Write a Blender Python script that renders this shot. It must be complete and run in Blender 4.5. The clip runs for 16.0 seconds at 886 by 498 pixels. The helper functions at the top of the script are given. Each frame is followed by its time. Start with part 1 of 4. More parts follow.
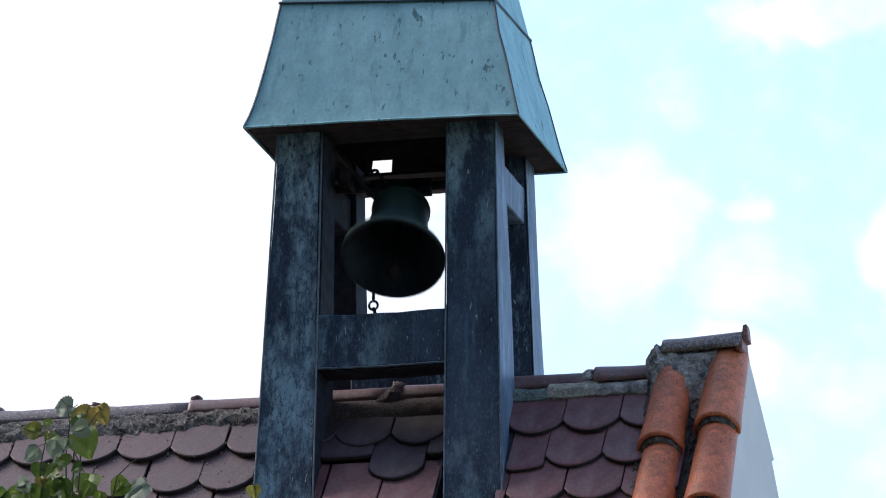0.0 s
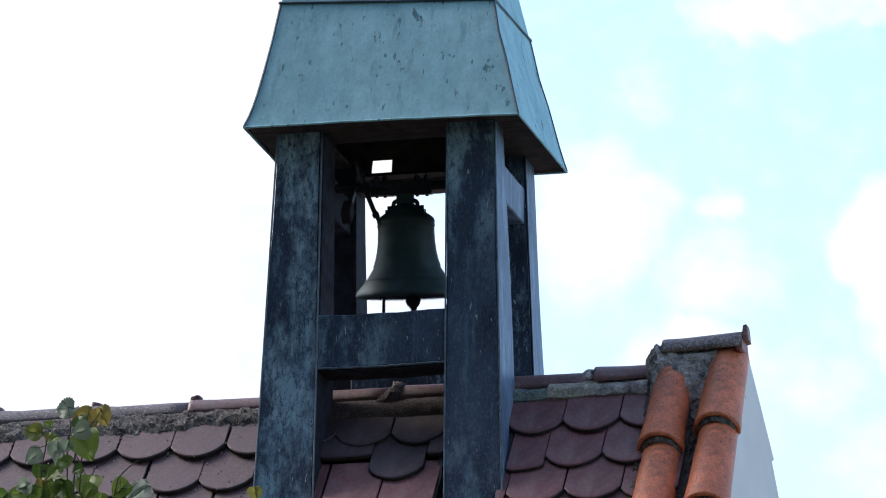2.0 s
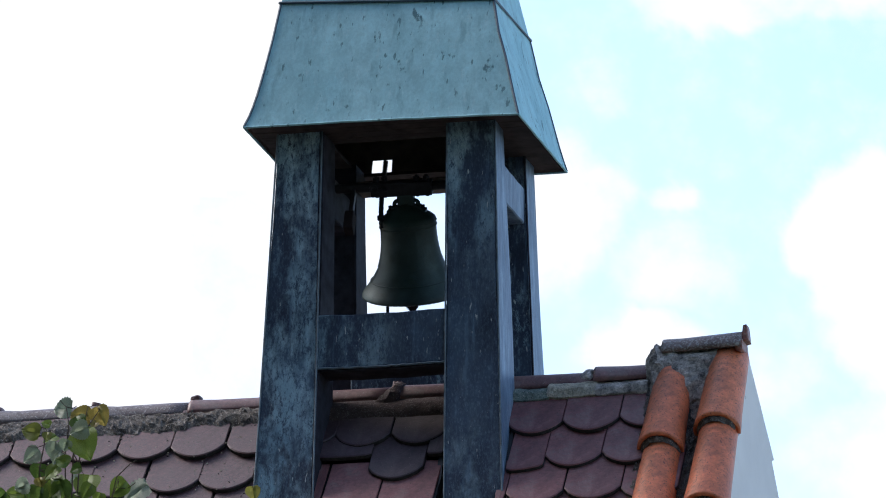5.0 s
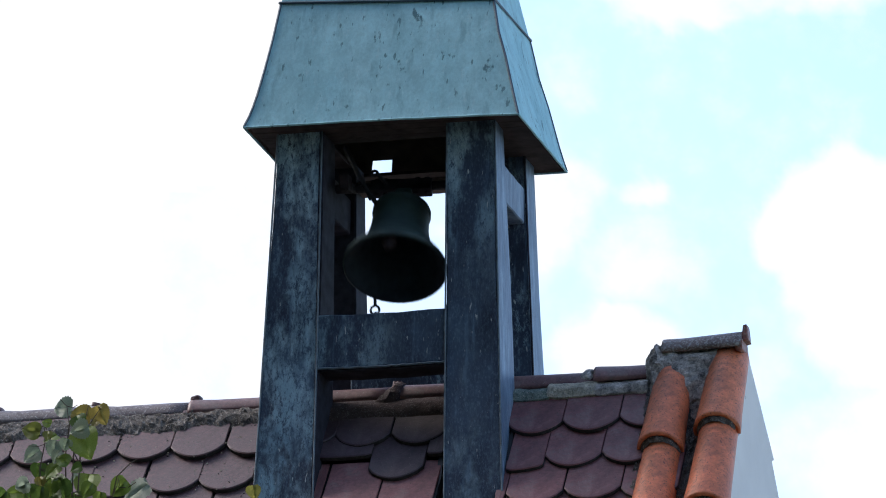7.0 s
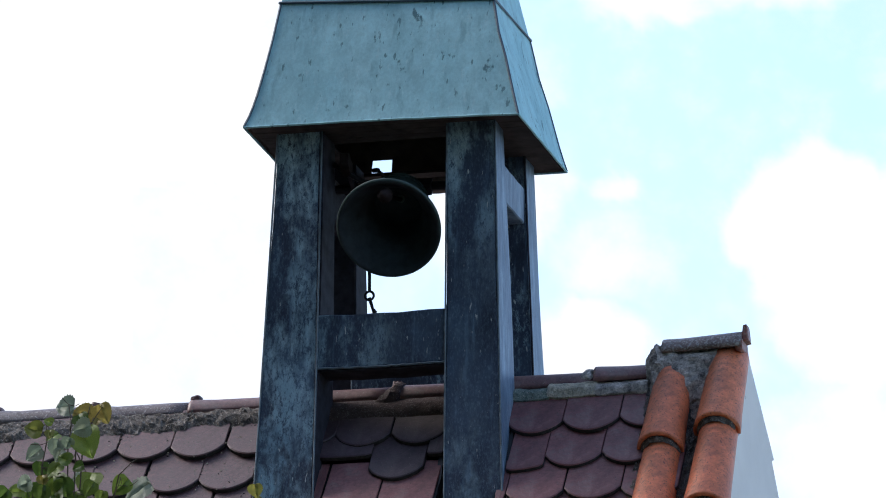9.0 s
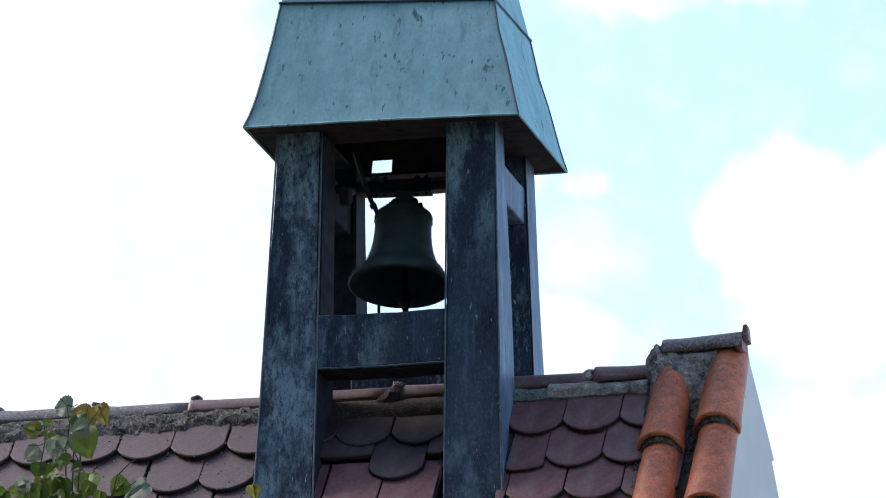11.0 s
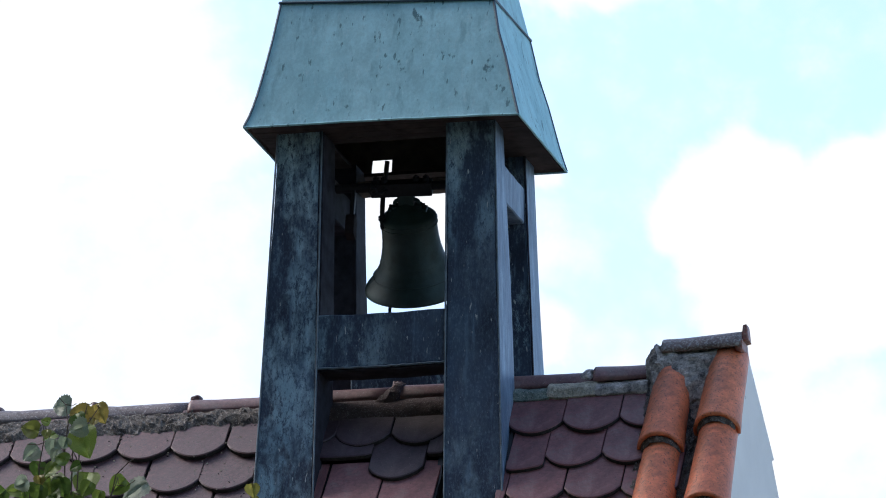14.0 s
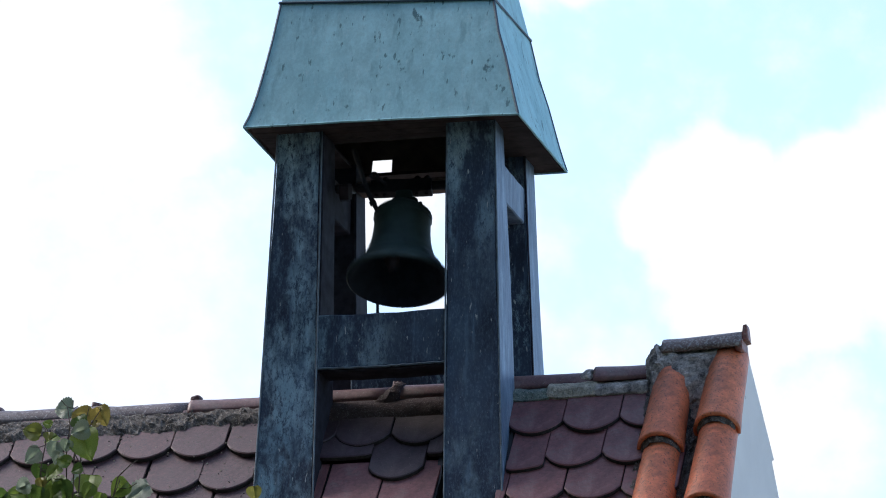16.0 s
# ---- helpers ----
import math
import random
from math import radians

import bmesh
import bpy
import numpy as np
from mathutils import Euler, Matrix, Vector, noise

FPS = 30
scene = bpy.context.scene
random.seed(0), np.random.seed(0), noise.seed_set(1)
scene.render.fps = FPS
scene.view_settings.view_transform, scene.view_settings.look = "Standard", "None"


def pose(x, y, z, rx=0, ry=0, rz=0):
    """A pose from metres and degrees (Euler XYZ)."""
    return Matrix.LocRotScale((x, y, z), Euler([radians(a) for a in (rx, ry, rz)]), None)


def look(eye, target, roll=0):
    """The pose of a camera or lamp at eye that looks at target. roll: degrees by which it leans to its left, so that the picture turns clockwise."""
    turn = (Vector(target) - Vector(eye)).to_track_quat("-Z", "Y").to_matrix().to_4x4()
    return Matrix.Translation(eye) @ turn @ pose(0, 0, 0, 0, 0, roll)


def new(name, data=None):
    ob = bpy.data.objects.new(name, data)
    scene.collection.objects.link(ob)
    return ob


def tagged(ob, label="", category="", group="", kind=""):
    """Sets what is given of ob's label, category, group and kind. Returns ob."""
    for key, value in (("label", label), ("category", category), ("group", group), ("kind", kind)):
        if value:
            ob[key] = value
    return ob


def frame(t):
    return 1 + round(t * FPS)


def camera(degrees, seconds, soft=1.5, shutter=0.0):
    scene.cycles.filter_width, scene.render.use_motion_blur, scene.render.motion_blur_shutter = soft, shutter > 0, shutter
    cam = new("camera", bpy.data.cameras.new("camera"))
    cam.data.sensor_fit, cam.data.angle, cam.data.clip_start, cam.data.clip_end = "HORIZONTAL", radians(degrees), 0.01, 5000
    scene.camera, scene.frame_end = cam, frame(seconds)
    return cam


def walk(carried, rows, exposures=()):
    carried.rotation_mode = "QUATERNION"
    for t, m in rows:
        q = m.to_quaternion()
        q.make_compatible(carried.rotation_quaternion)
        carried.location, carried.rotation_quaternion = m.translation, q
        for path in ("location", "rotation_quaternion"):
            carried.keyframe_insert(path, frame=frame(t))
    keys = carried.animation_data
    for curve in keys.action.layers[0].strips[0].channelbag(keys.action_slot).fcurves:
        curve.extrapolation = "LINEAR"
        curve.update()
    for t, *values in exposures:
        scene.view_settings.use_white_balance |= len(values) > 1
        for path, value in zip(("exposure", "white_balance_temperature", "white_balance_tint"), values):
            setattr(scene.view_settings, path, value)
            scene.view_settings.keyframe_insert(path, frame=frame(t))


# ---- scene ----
# ---- camera: fixed on a tripod, long lens, looking up at the bell turret ----
EYE = Vector((4.0947, -15.2815, 1.6137))
TARGET = Vector((0.0, 0.0, 6.3))
cam = camera(9.93, 16.0, 1.0, 0.4)
walk(cam, [(0.0, look(EYE, TARGET, 0.75)), (16.0, look(EYE, TARGET, 0.75))], [(0.0, 1.1, 6250, 11), (16.0, 1.1, 6250, 11)])

# ---- world, sun ----
SUN_AZ, SUN_EL = radians(-82), radians(46)          # azimuth from +y towards +x
world = bpy.data.worlds.new("sky")
scene.world = world
world.use_nodes = True
wn = world.node_tree.nodes
sky = wn.new("ShaderNodeTexSky")
sky.sky_type, sky.sun_disc = "NISHITA", False
sky.sun_elevation, sky.sun_rotation = SUN_EL, SUN_AZ
sky.air_density, sky.dust_density, sky.ozone_density = 1.0, 1.5, 1.0
world.node_tree.links.new(sky.outputs[0], wn["Background"].inputs[0])
wn["Background"].inputs[1].default_value = 0.15
sun = new("sun", bpy.data.lights.new("sun", "SUN"))
sun.data.energy, sun.data.angle, sun.data.color = 1.1, radians(20), (1.0, 0.96, 0.9)
sun.matrix_basis = look((30 * math.sin(SUN_AZ) * math.cos(SUN_EL), 30 * math.cos(SUN_AZ) * math.cos(SUN_EL), 30 * math.sin(SUN_EL)), (0, 0, 0))


# ---- materials ----
class Mat:
    """A node material with shortcuts for noise, ramps and bump."""

    def __init__(self, name, rough=0.7, metal=0.0, spec=0.5):
        self.m = bpy.data.materials.new(name)
        self.m.use_nodes = True
        self.t = self.m.node_tree
        self.b = self.t.nodes["Principled BSDF"]
        self.b.inputs["Roughness"].default_value = rough
        self.b.inputs["Metallic"].default_value = metal
        self.b.inputs["Specular IOR Level"].default_value = spec
        self.co = self.t.nodes.new("ShaderNodeTexCoord").outputs["Object"]

    def put(self, out, socket):
        self.t.links.new(out, socket)

    def noise(self, scale, stretch=(1, 1, 1), detail=6, rough=0.6, turn=(0, 0, 0), at=(0, 0, 0)):
        mp = self.t.nodes.new("ShaderNodeMapping")
        mp.inputs["Scale"].default_value = stretch
        mp.inputs["Rotation"].default_value = turn
        mp.inputs["Location"].default_value = at
        n = self.t.nodes.new("ShaderNodeTexNoise")
        n.inputs["Scale"].default_value = scale
        n.inputs["Detail"].default_value = detail
        n.inputs["Roughness"].default_value = rough
        self.put(self.co, mp.inputs[0])
        self.put(mp.outputs[0], n.inputs["Vector"])
        return n.outputs[0]

    def ramp(self, fac, stops):
        r = self.t.nodes.new("ShaderNodeValToRGB")
        while len(r.color_ramp.elements) < len(stops):
            r.color_ramp.elements.new(0.5)
        for e, (p, c) in zip(r.color_ramp.elements, stops):
            e.position = p
            e.color = (*c, 1) if len(c) == 3 else (c[0], c[0], c[0], 1)
        self.put(fac, r.inputs[0])
        return r.outputs[0]

    def mix(self, fac, a, b, kind="MIX"):
        n = self.t.nodes.new("ShaderNodeMix")
        n.data_type, n.blend_type = "RGBA", kind
        for s, v in ((n.inputs[0], fac), (n.inputs[6], a), (n.inputs[7], b)):
            if isinstance(v, (int, float)):
                s.default_value = v
            elif isinstance(v, tuple):
                s.default_value = (*v, 1)
            else:
                self.put(v, s)
        return n.outputs[2]

    def random(self):
        return self.t.nodes.new("ShaderNodeObjectInfo").outputs["Random"]

    def finish(self, colour, height=None, strength=0.3, distance=0.004, rough=None):
        self.put(colour, self.b.inputs["Base Color"])
        if rough is not None:
            self.put(rough, self.b.inputs["Roughness"])
        if height is not None:
            n = self.t.nodes.new("ShaderNodeBump")
            n.inputs["Strength"].default_value, n.inputs["Distance"].default_value = strength, distance
            self.put(height, n.inputs["Height"])
            self.put(n.outputs[0], self.b.inputs["Normal"])
        return self.m


def make_post_copper(name, amount, axis=2, wear=((0.0, 1.0),)):
    """wear: how thick the patina lies along an axis, as places in metres and amounts."""
    k = Mat(name, 0.55, 0.0, 0.35)
    base = k.ramp(k.noise(5, (1, 1, 0.5), 8, 0.65, at=(0.4, 0, 0.7)), [(0.3, (0.022, 0.03, 0.05)), (0.52, (0.042, 0.06, 0.095)), (0.75, (0.08, 0.13, 0.195))])
    flake = k.ramp(k.noise(75, (1, 1, 0.4), 10, 0.85), [(0.445 - amount, (0,)), (0.535 - amount, (1,))])
    region = k.ramp(k.noise(6.5, (1, 1, 0.45), 9, 0.7, at=(0.31, 0.2, 1.3)), [(0.46, (0,)), (0.59, (1,))])
    both = k.mix(1.0, flake, region, "MULTIPLY")
    split = k.t.nodes.new("ShaderNodeSeparateXYZ")
    k.put(k.co, split.inputs[0])
    along = k.t.nodes.new("ShaderNodeMapRange")
    lo, hi = wear[0][0], wear[-1][0] + 0.001
    along.inputs["From Min"].default_value, along.inputs["From Max"].default_value = lo, hi
    wavy = k.t.nodes.new("ShaderNodeMath")
    wavy.operation = "MULTIPLY_ADD"
    wavy.inputs[1].default_value = 0.3 * min(1.0, hi - lo)
    k.put(k.noise(9, (1, 1, 0.6), 6, 0.7), wavy.inputs[0])
    k.put(split.outputs[axis], wavy.inputs[2])
    k.put(wavy.outputs[0], along.inputs[0])
    thick = k.ramp(along.outputs[0], [((p - lo) / (hi - lo), (w,)) for p, w in wear] if len(wear) > 1 else [(0.0, (wear[0][1],)), (1.0, (wear[0][1],))])
    both = k.mix(1.0, both, thick, "MULTIPLY")
    tone = k.ramp(k.noise(3, (1, 1, 0.6), 4), [(0.35, (0.2, 0.34, 0.43)), (0.65, (0.42, 0.57, 0.63))])
    c = k.mix(both, base, tone)
    # finer speckle of patina all over and long pale runs
    speck = k.ramp(k.noise(170, (1, 1, 0.4), 6, 0.75), [(0.52 - 0.5 * amount, (0,)), (0.68, (0.42,))])
    c = k.mix(speck, c, (0.2, 0.3, 0.4))
    runs = k.ramp(k.noise(38, (1, 1, 0.06), 5, 0.6), [(0.58, (0,)), (0.68, (0.28,))])
    c = k.mix(runs, c, (0.17, 0.28, 0.4))
    drips = k.ramp(k.noise(120, (1, 1, 0.2), 2), [(0.705, (0,)), (0.73, (1,))])
    c = k.mix(drips, c, (0.42, 0.48, 0.5))
    return k.finish(c, k.noise(10, (1, 1, 0.6), 5), 0.45, 0.02, k.ramp(flake, [(0.0, (0.45,)), (1.0, (0.7,))]))


def make_side_copper():
    k = Mat("rain-streaked side-lit copper", 0.5, 0.0, 0.4)
    # rain streaks over a base made paler for the light from the side
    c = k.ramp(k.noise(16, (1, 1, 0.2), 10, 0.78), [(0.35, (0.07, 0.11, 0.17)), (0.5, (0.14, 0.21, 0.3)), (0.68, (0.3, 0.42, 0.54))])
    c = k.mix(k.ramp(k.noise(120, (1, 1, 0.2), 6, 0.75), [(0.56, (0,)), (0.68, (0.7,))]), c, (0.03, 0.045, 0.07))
    return k.finish(c, k.noise(20, (1, 1, 0.2), 6), 0.5, 0.02)


def make_cap_copper():
    k = Mat("patinated copper sheet", 0.72, 0.0, 0.25)
    base = k.ramp(k.noise(5, (1, 1, 0.6), 7), [(0.3, (0.32, 0.58, 0.62)), (0.7, (0.42, 0.69, 0.72))])
    cloudy = k.ramp(k.noise(14, (1, 1, 0.55), 7, 0.66), [(0.35, (0.84, 0.86, 0.87)), (0.65, (1.08, 1.08, 1.08))])
    c = k.mix(1.0, base, cloudy, "MULTIPLY")
    pale = k.ramp(k.noise(50, (1, 1, 0.25), 6, 0.75), [(0.55, (0,)), (0.68, (0.5,))])
    c = k.mix(pale, c, (0.5, 0.72, 0.74))
    smudge = k.ramp(k.noise(15, (1, 1, 0.5), 8, 0.62), [(0.635, (0,)), (0.68, (0.75,))])
    c = k.mix(smudge, c, (0.025, 0.085, 0.105))
    runs = k.ramp(k.noise(70, (1, 1, 0.1), 4, 0.5), [(0.645, (0,)), (0.69, (0.65,))])
    c = k.mix(runs, c, (0.03, 0.09, 0.11))
    faint = k.ramp(k.noise(26, (1, 1, 0.07), 5, 0.6), [(0.56, (0,)), (0.7, (0.45,))])
    c = k.mix(faint, c, (0.16, 0.33, 0.37))
    c = k.mix(1.0, c, k.ramp(k.noise(110, (1, 1, 0.7), 6, 0.75), [(0.3, (0.88,)), (0.7, (1.1,))]), "MULTIPLY")
    return k.finish(c, k.noise(7, (1, 1, 0.8), 3), 0.18, 0.02)


def make_tile(name, low, high, dirt, spots=0.66, grain=0.35, flecks=0.33):
    k = Mat(name, 0.5, 0.0, 0.5)
    rnd = k.ramp(k.random(), [(0.0, low), (1.0, high)])
    c = k.mix(1.0, rnd, k.ramp(k.noise(14, (1, 1, 1), 6), [(0.3, (0.72, 0.72, 0.72)), (0.7, (1.2, 1.2, 1.2))]), "MULTIPLY")
    c = k.mix(1.0, c, k.ramp(k.noise(70, (1, 1, 1), 6, 0.7), [(0.3, (1 - grain,)), (0.7, (1 + 0.8 * grain,))]), "MULTIPLY")
    c = k.mix(k.ramp(k.noise(130, (1, 1, 1), 3), [(spots, (0,)), (spots + 0.05, (0.8,))]), c, dirt)
    c = k.mix(k.ramp(k.noise(8, (1, 1, 1), 8, 0.75), [(0.52, (0,)), (0.72, (0.55,))]), c, dirt)
    c = k.mix(k.ramp(k.noise(260, (1, 1, 1), 2), [(0.69, (0,)), (0.73, (0.45,))]), c, (0.35, 0.33, 0.3))
    c = k.mix(k.ramp(k.noise(200, (1, 0.6, 1), 3, 0.6, (0, 0, 0.6)), [(flecks - 0.04, (0.75,)), (flecks + 0.02, (0,))]), c, (0.03, 0.025, 0.022))
    return k.finish(c, k.noise(180, (1, 1, 1), 4), 0.25, 0.002)


def make_mortar(name, low, high, relief=1.0):
    k = Mat(name, 0.95, 0.0, 0.2)
    c = k.ramp(k.noise(22, (1, 1, 1), 8, 0.75), [(0.35, low), (0.6, high)])
    pits = k.ramp(k.noise(150, (1, 1, 1), 5, 0.7), [(0.34, (0.6,)), (0.5, (1.1,))])
    c = k.mix(relief, c, k.mix(1.0, c, pits, "MULTIPLY"))
    c = k.mix(k.ramp(k.noise(95, (1, 1, 1), 4), [(0.62, (0,)), (0.67, (0.75 * relief,))]), c, (0.45, 0.44, 0.4))
    c = k.mix(k.ramp(k.noise(210, (1, 1, 1), 3), [(0.6, (0,)), (0.64, (0.8 * relief,))]), c, (0.5, 0.48, 0.44))
    return k.finish(c, k.noise(80, (1, 1, 1), 8, 0.8), 0.9 * relief, 0.014)


def make_plain(name, colour, rough=0.7, metal=0.0, vary=0.25, scale=12):
    k = Mat(name, rough, metal)
    lo = tuple(v * (1 - vary) for v in colour)
    hi = tuple(v * (1 + vary) for v in colour)
    return k.finish(k.ramp(k.noise(scale, (1, 1, 1), 7), [(0.3, lo), (0.7, hi)]), k.noise(scale * 8, (1, 1, 1), 4), 0.25, 0.003)


POST = make_post_copper("dark weathered copper", 0.02)
POST_BARE = make_post_copper("dark bare-patched copper", 0.04, 2, ((5.3, 0.8), (5.65, 0.4), (5.9, 0.1), (6.4, 0.15), (6.6, 1.0), (6.9, 1.0)))
# thinner patina on the back post and rail stands in for shade
SHADE_COPPER = make_post_copper("shade-toned dark copper", -0.05)
RAIL = make_post_copper("weathered copper rail", 0.02, 0, ((-0.45, 1.0), (-0.2, 0.9), (-0.08, 0.1), (0.1, 0.05)))
STREAKED_LIT = make_side_copper()
CAP = make_cap_copper()
SEAM_PALE = make_plain("rubbed copper fold", (0.09, 0.13, 0.16), 0.5, 0, 0.5, 30)
SEAM = make_plain("dark copper fold", (0.045, 0.085, 0.12), 0.5)
WOOD = make_plain("old dark timber", (0.06, 0.05, 0.048), 0.85, 0, 0.4, 20)
BOARD = make_plain("bare old boards", (0.15, 0.115, 0.095), 0.9, 0, 0.4, 20)
GAP_DARK = make_plain("dark gap-shade strip", (0.03, 0.032, 0.036), 0.6, 0, 0.3, 25)
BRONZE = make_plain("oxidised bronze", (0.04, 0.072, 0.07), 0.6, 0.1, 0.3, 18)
# unpatinated inside of the bell, darkened as well for the shade within
BRONZE_IN = make_plain("dull shade-dark bronze", (0.03, 0.042, 0.052), 0.75, 0.0, 0.35, 22)
# near-black colour that holds the shade of the turret's inner faces
SHADE_TIMBER = make_plain("shade-toned timber", (0.034, 0.036, 0.048), 0.8, 0, 0.5, 18)
IRON = make_plain("rusty black iron", (0.02, 0.02, 0.025), 0.6, 0.3, 0.4, 40)
RUST = make_plain("rusty iron plate", (0.022, 0.016, 0.017), 0.85, 0, 0.4, 30)
TILE = make_tile("dark red engobed clay", (0.175, 0.066, 0.066), (0.25, 0.096, 0.094), (0.25, 0.22, 0.21), 0.7, 0.3)
# the turret's shade on the opening's tiles, put into a darker clay
TILE_SHADED = make_tile("shade-darkened clay", (0.066, 0.041, 0.05), (0.088, 0.053, 0.063), (0.12, 0.1, 0.1), 0.72, 0.3)
TILE_OLD = make_tile("weathered red clay", (0.108, 0.05, 0.053), (0.158, 0.072, 0.074), (0.06, 0.048, 0.045), 0.58, 0.45, 0.4)
RIDGE = make_tile("weathered ridge clay", (0.15, 0.08, 0.078), (0.22, 0.112, 0.106), (0.25, 0.23, 0.21), 0.65)
RIDGE_OLD = make_tile("lichened old ridge clay", (0.145, 0.112, 0.112), (0.21, 0.155, 0.15), (0.36, 0.34, 0.33), 0.57, 0.5, 0.38)
ORANGE = make_tile("orange clay", (0.66, 0.17, 0.07), (0.76, 0.225, 0.095), (0.07, 0.035, 0.024), 0.61, 0.24, 0.335)
MORTAR = make_mortar("dark lichened mortar", (0.04, 0.034, 0.032), (0.25, 0.225, 0.205))
EARTH = make_mortar("brown clay mortar", (0.055, 0.04, 0.041), (0.105, 0.076, 0.075), 0.3)
# near-black tone for the tiles' side faces and the small crumbs
EDGE = make_plain("near-black tile edge", (0.03, 0.026, 0.025), 0.95, 0, 0.6, 60)
LICHEN = make_tile("lichened ridge clay", (0.16, 0.115, 0.1), (0.2, 0.14, 0.12), (0.36, 0.35, 0.33), 0.52, 0.5)
OLD_RED = make_tile("weathered red clay block", (0.3, 0.11, 0.08), (0.36, 0.14, 0.1), (0.3, 0.27, 0.24), 0.56, 0.4)
HUMP = make_mortar("grey-brown mortar", (0.1, 0.09, 0.085), (0.75, 0.69, 0.64))
MORTAR_PALE = make_mortar("pale mortar", (0.28, 0.25, 0.19), (0.68, 0.62, 0.5))
GREENED = make_mortar("green-stained mortar", (0.12, 0.15, 0.13), (0.32, 0.38, 0.34))
PLASTER = make_plain("white plaster", (0.84, 0.8, 0.76), 0.9, 0, 0.05, 5)
for dull in (SHADE_TIMBER, RUST, BRONZE_IN, WOOD):
    dull.node_tree.nodes["Principled BSDF"].inputs["Specular IOR Level"].default_value = 0.15
GROUND = make_plain("gravel and grass", (0.12, 0.115, 0.08), 0.95, 0, 0.4, 2)
BARK = make_plain("brown bark", (0.1, 0.075, 0.05), 0.9, 0, 0.3, 40)


def make_leaf(name, low, high):
    k = Mat(name, 0.45, 0.0, 0.5)
    c = k.ramp(k.random(), [(0.0, low), (1.0, high)])
    c = k.mix(1.0, c, k.ramp(k.noise(45, (1, 1, 1), 4), [(0.3, (0.7, 0.75, 0.6)), (0.7, (1.2, 1.15, 1.1))]), "MULTIPLY")
    mat = k.finish(c, k.noise(60), 0.2, 0.003)
    tr = k.t.nodes.new("ShaderNodeBsdfTranslucent")
    k.put(c, tr.inputs[0])
    mx = k.t.nodes.new("ShaderNodeMixShader")
    mx.inputs[0].default_value = 0.5
    k.put(k.b.outputs[0], mx.inputs[1])
    k.put(tr.outputs[0], mx.inputs[2])
    k.put(mx.outputs[0], k.t.nodes["Material Output"].inputs[0])
    return mat


LEAF = make_leaf("green leaf", (0.085, 0.15, 0.032), (0.24, 0.32, 0.058))
LEAF_YELLOW = make_leaf("yellowing leaf", (0.2, 0.22, 0.05), (0.33, 0.25, 0.07))
LEAF_PALE = make_leaf("pale underside leaf", (0.2, 0.26, 0.18), (0.3, 0.35, 0.27))

# ---- building helpers ----
BASE = {}


def thing(name, at, label, category, group="", kind=""):
    e = new(name)
    e.empty_display_size = 0.1
    e.location = at
    BASE[e] = Vector(at)
    return tagged(e, label, category, group, kind)


def part(name, bm, material, parent, label="", smooth=False):
    """Links a bmesh, whose places are in the world, as one mesh under a thing or a part."""
    me = bpy.data.meshes.new(name)
    bm.to_mesh(me)
    bm.free()
    if material:
        me.materials.append(material)
    if smooth:
        me.polygons.foreach_set("use_smooth", [True] * len(me.polygons))
    ob = new(name, me)
    ob.parent = parent
    if parent:
        ob.location = -BASE[parent]
    BASE[ob] = Vector((0, 0, 0))
    return tagged(ob, label)


def prism(bm, rings, cap=True, closed=True):
    """Skins a row of rings of equal length."""
    vs = [[bm.verts.new(p) for p in ring] for ring in rings]
    n = len(rings[0])
    for a, b in zip(vs, vs[1:]):
        for i in range(n if closed else n - 1):
            j = (i + 1) % n
            bm.faces.new((a[i], a[j], b[j], b[i]))
    if cap:
        bm.faces.new(vs[0][::-1])
        bm.faces.new(vs[-1])
    bmesh.ops.recalc_face_normals(bm, faces=bm.faces)
    return bm


def box(bm, lo, hi):
    (a, b, c), (d, e, f) = lo, hi
    return prism(bm, [[(a, b, c), (d, b, c), (d, e, c), (a, e, c)], [(a, b, f), (d, b, f), (d, e, f), (a, e, f)]])


def soften(bm, width, segments=2):
    edges = [e for e in bm.edges if len(e.link_faces) == 2 and e.calc_face_angle(0) > 0.6]
    bmesh.ops.bevel(bm, geom=edges, offset=width, segments=segments, affect="EDGES", profile=0.6)
    return bm


def roughen(bm, amount, scale, seed=0.0):
    for v in bm.verts:
        v.co += noise.noise_vector(v.co * scale + Vector((seed, 0, 0))) * amount
    return bm


def tube(bm, points, radius, sides=8):
    """A round bar along points; radius a number or one for each point."""
    pts = [Vector(p) for p in points]
    rings = []
    for i, p in enumerate(pts):
        d = (pts[min(i + 1, len(pts) - 1)] - pts[max(i - 1, 0)]).normalized()
        a = d.cross(Vector((0.31, 0.87, 0.38))).normalized()
        b = d.cross(a)
        r = radius[i] if isinstance(radius, (list, tuple)) else radius
        rings.append([p + (a * math.cos(q) + b * math.sin(q)) * r for q in (2 * math.pi * j / sides for j in range(sides))])
    return prism(bm, rings)


def lathe(bm, profile, sides=48):
    """Turns (radius, z) pairs about the z axis."""
    rings = [[(r * math.cos(q), r * math.sin(q), z) for q in (2 * math.pi * j / sides for j in range(sides))] for r, z in profile]
    return prism(bm, rings)


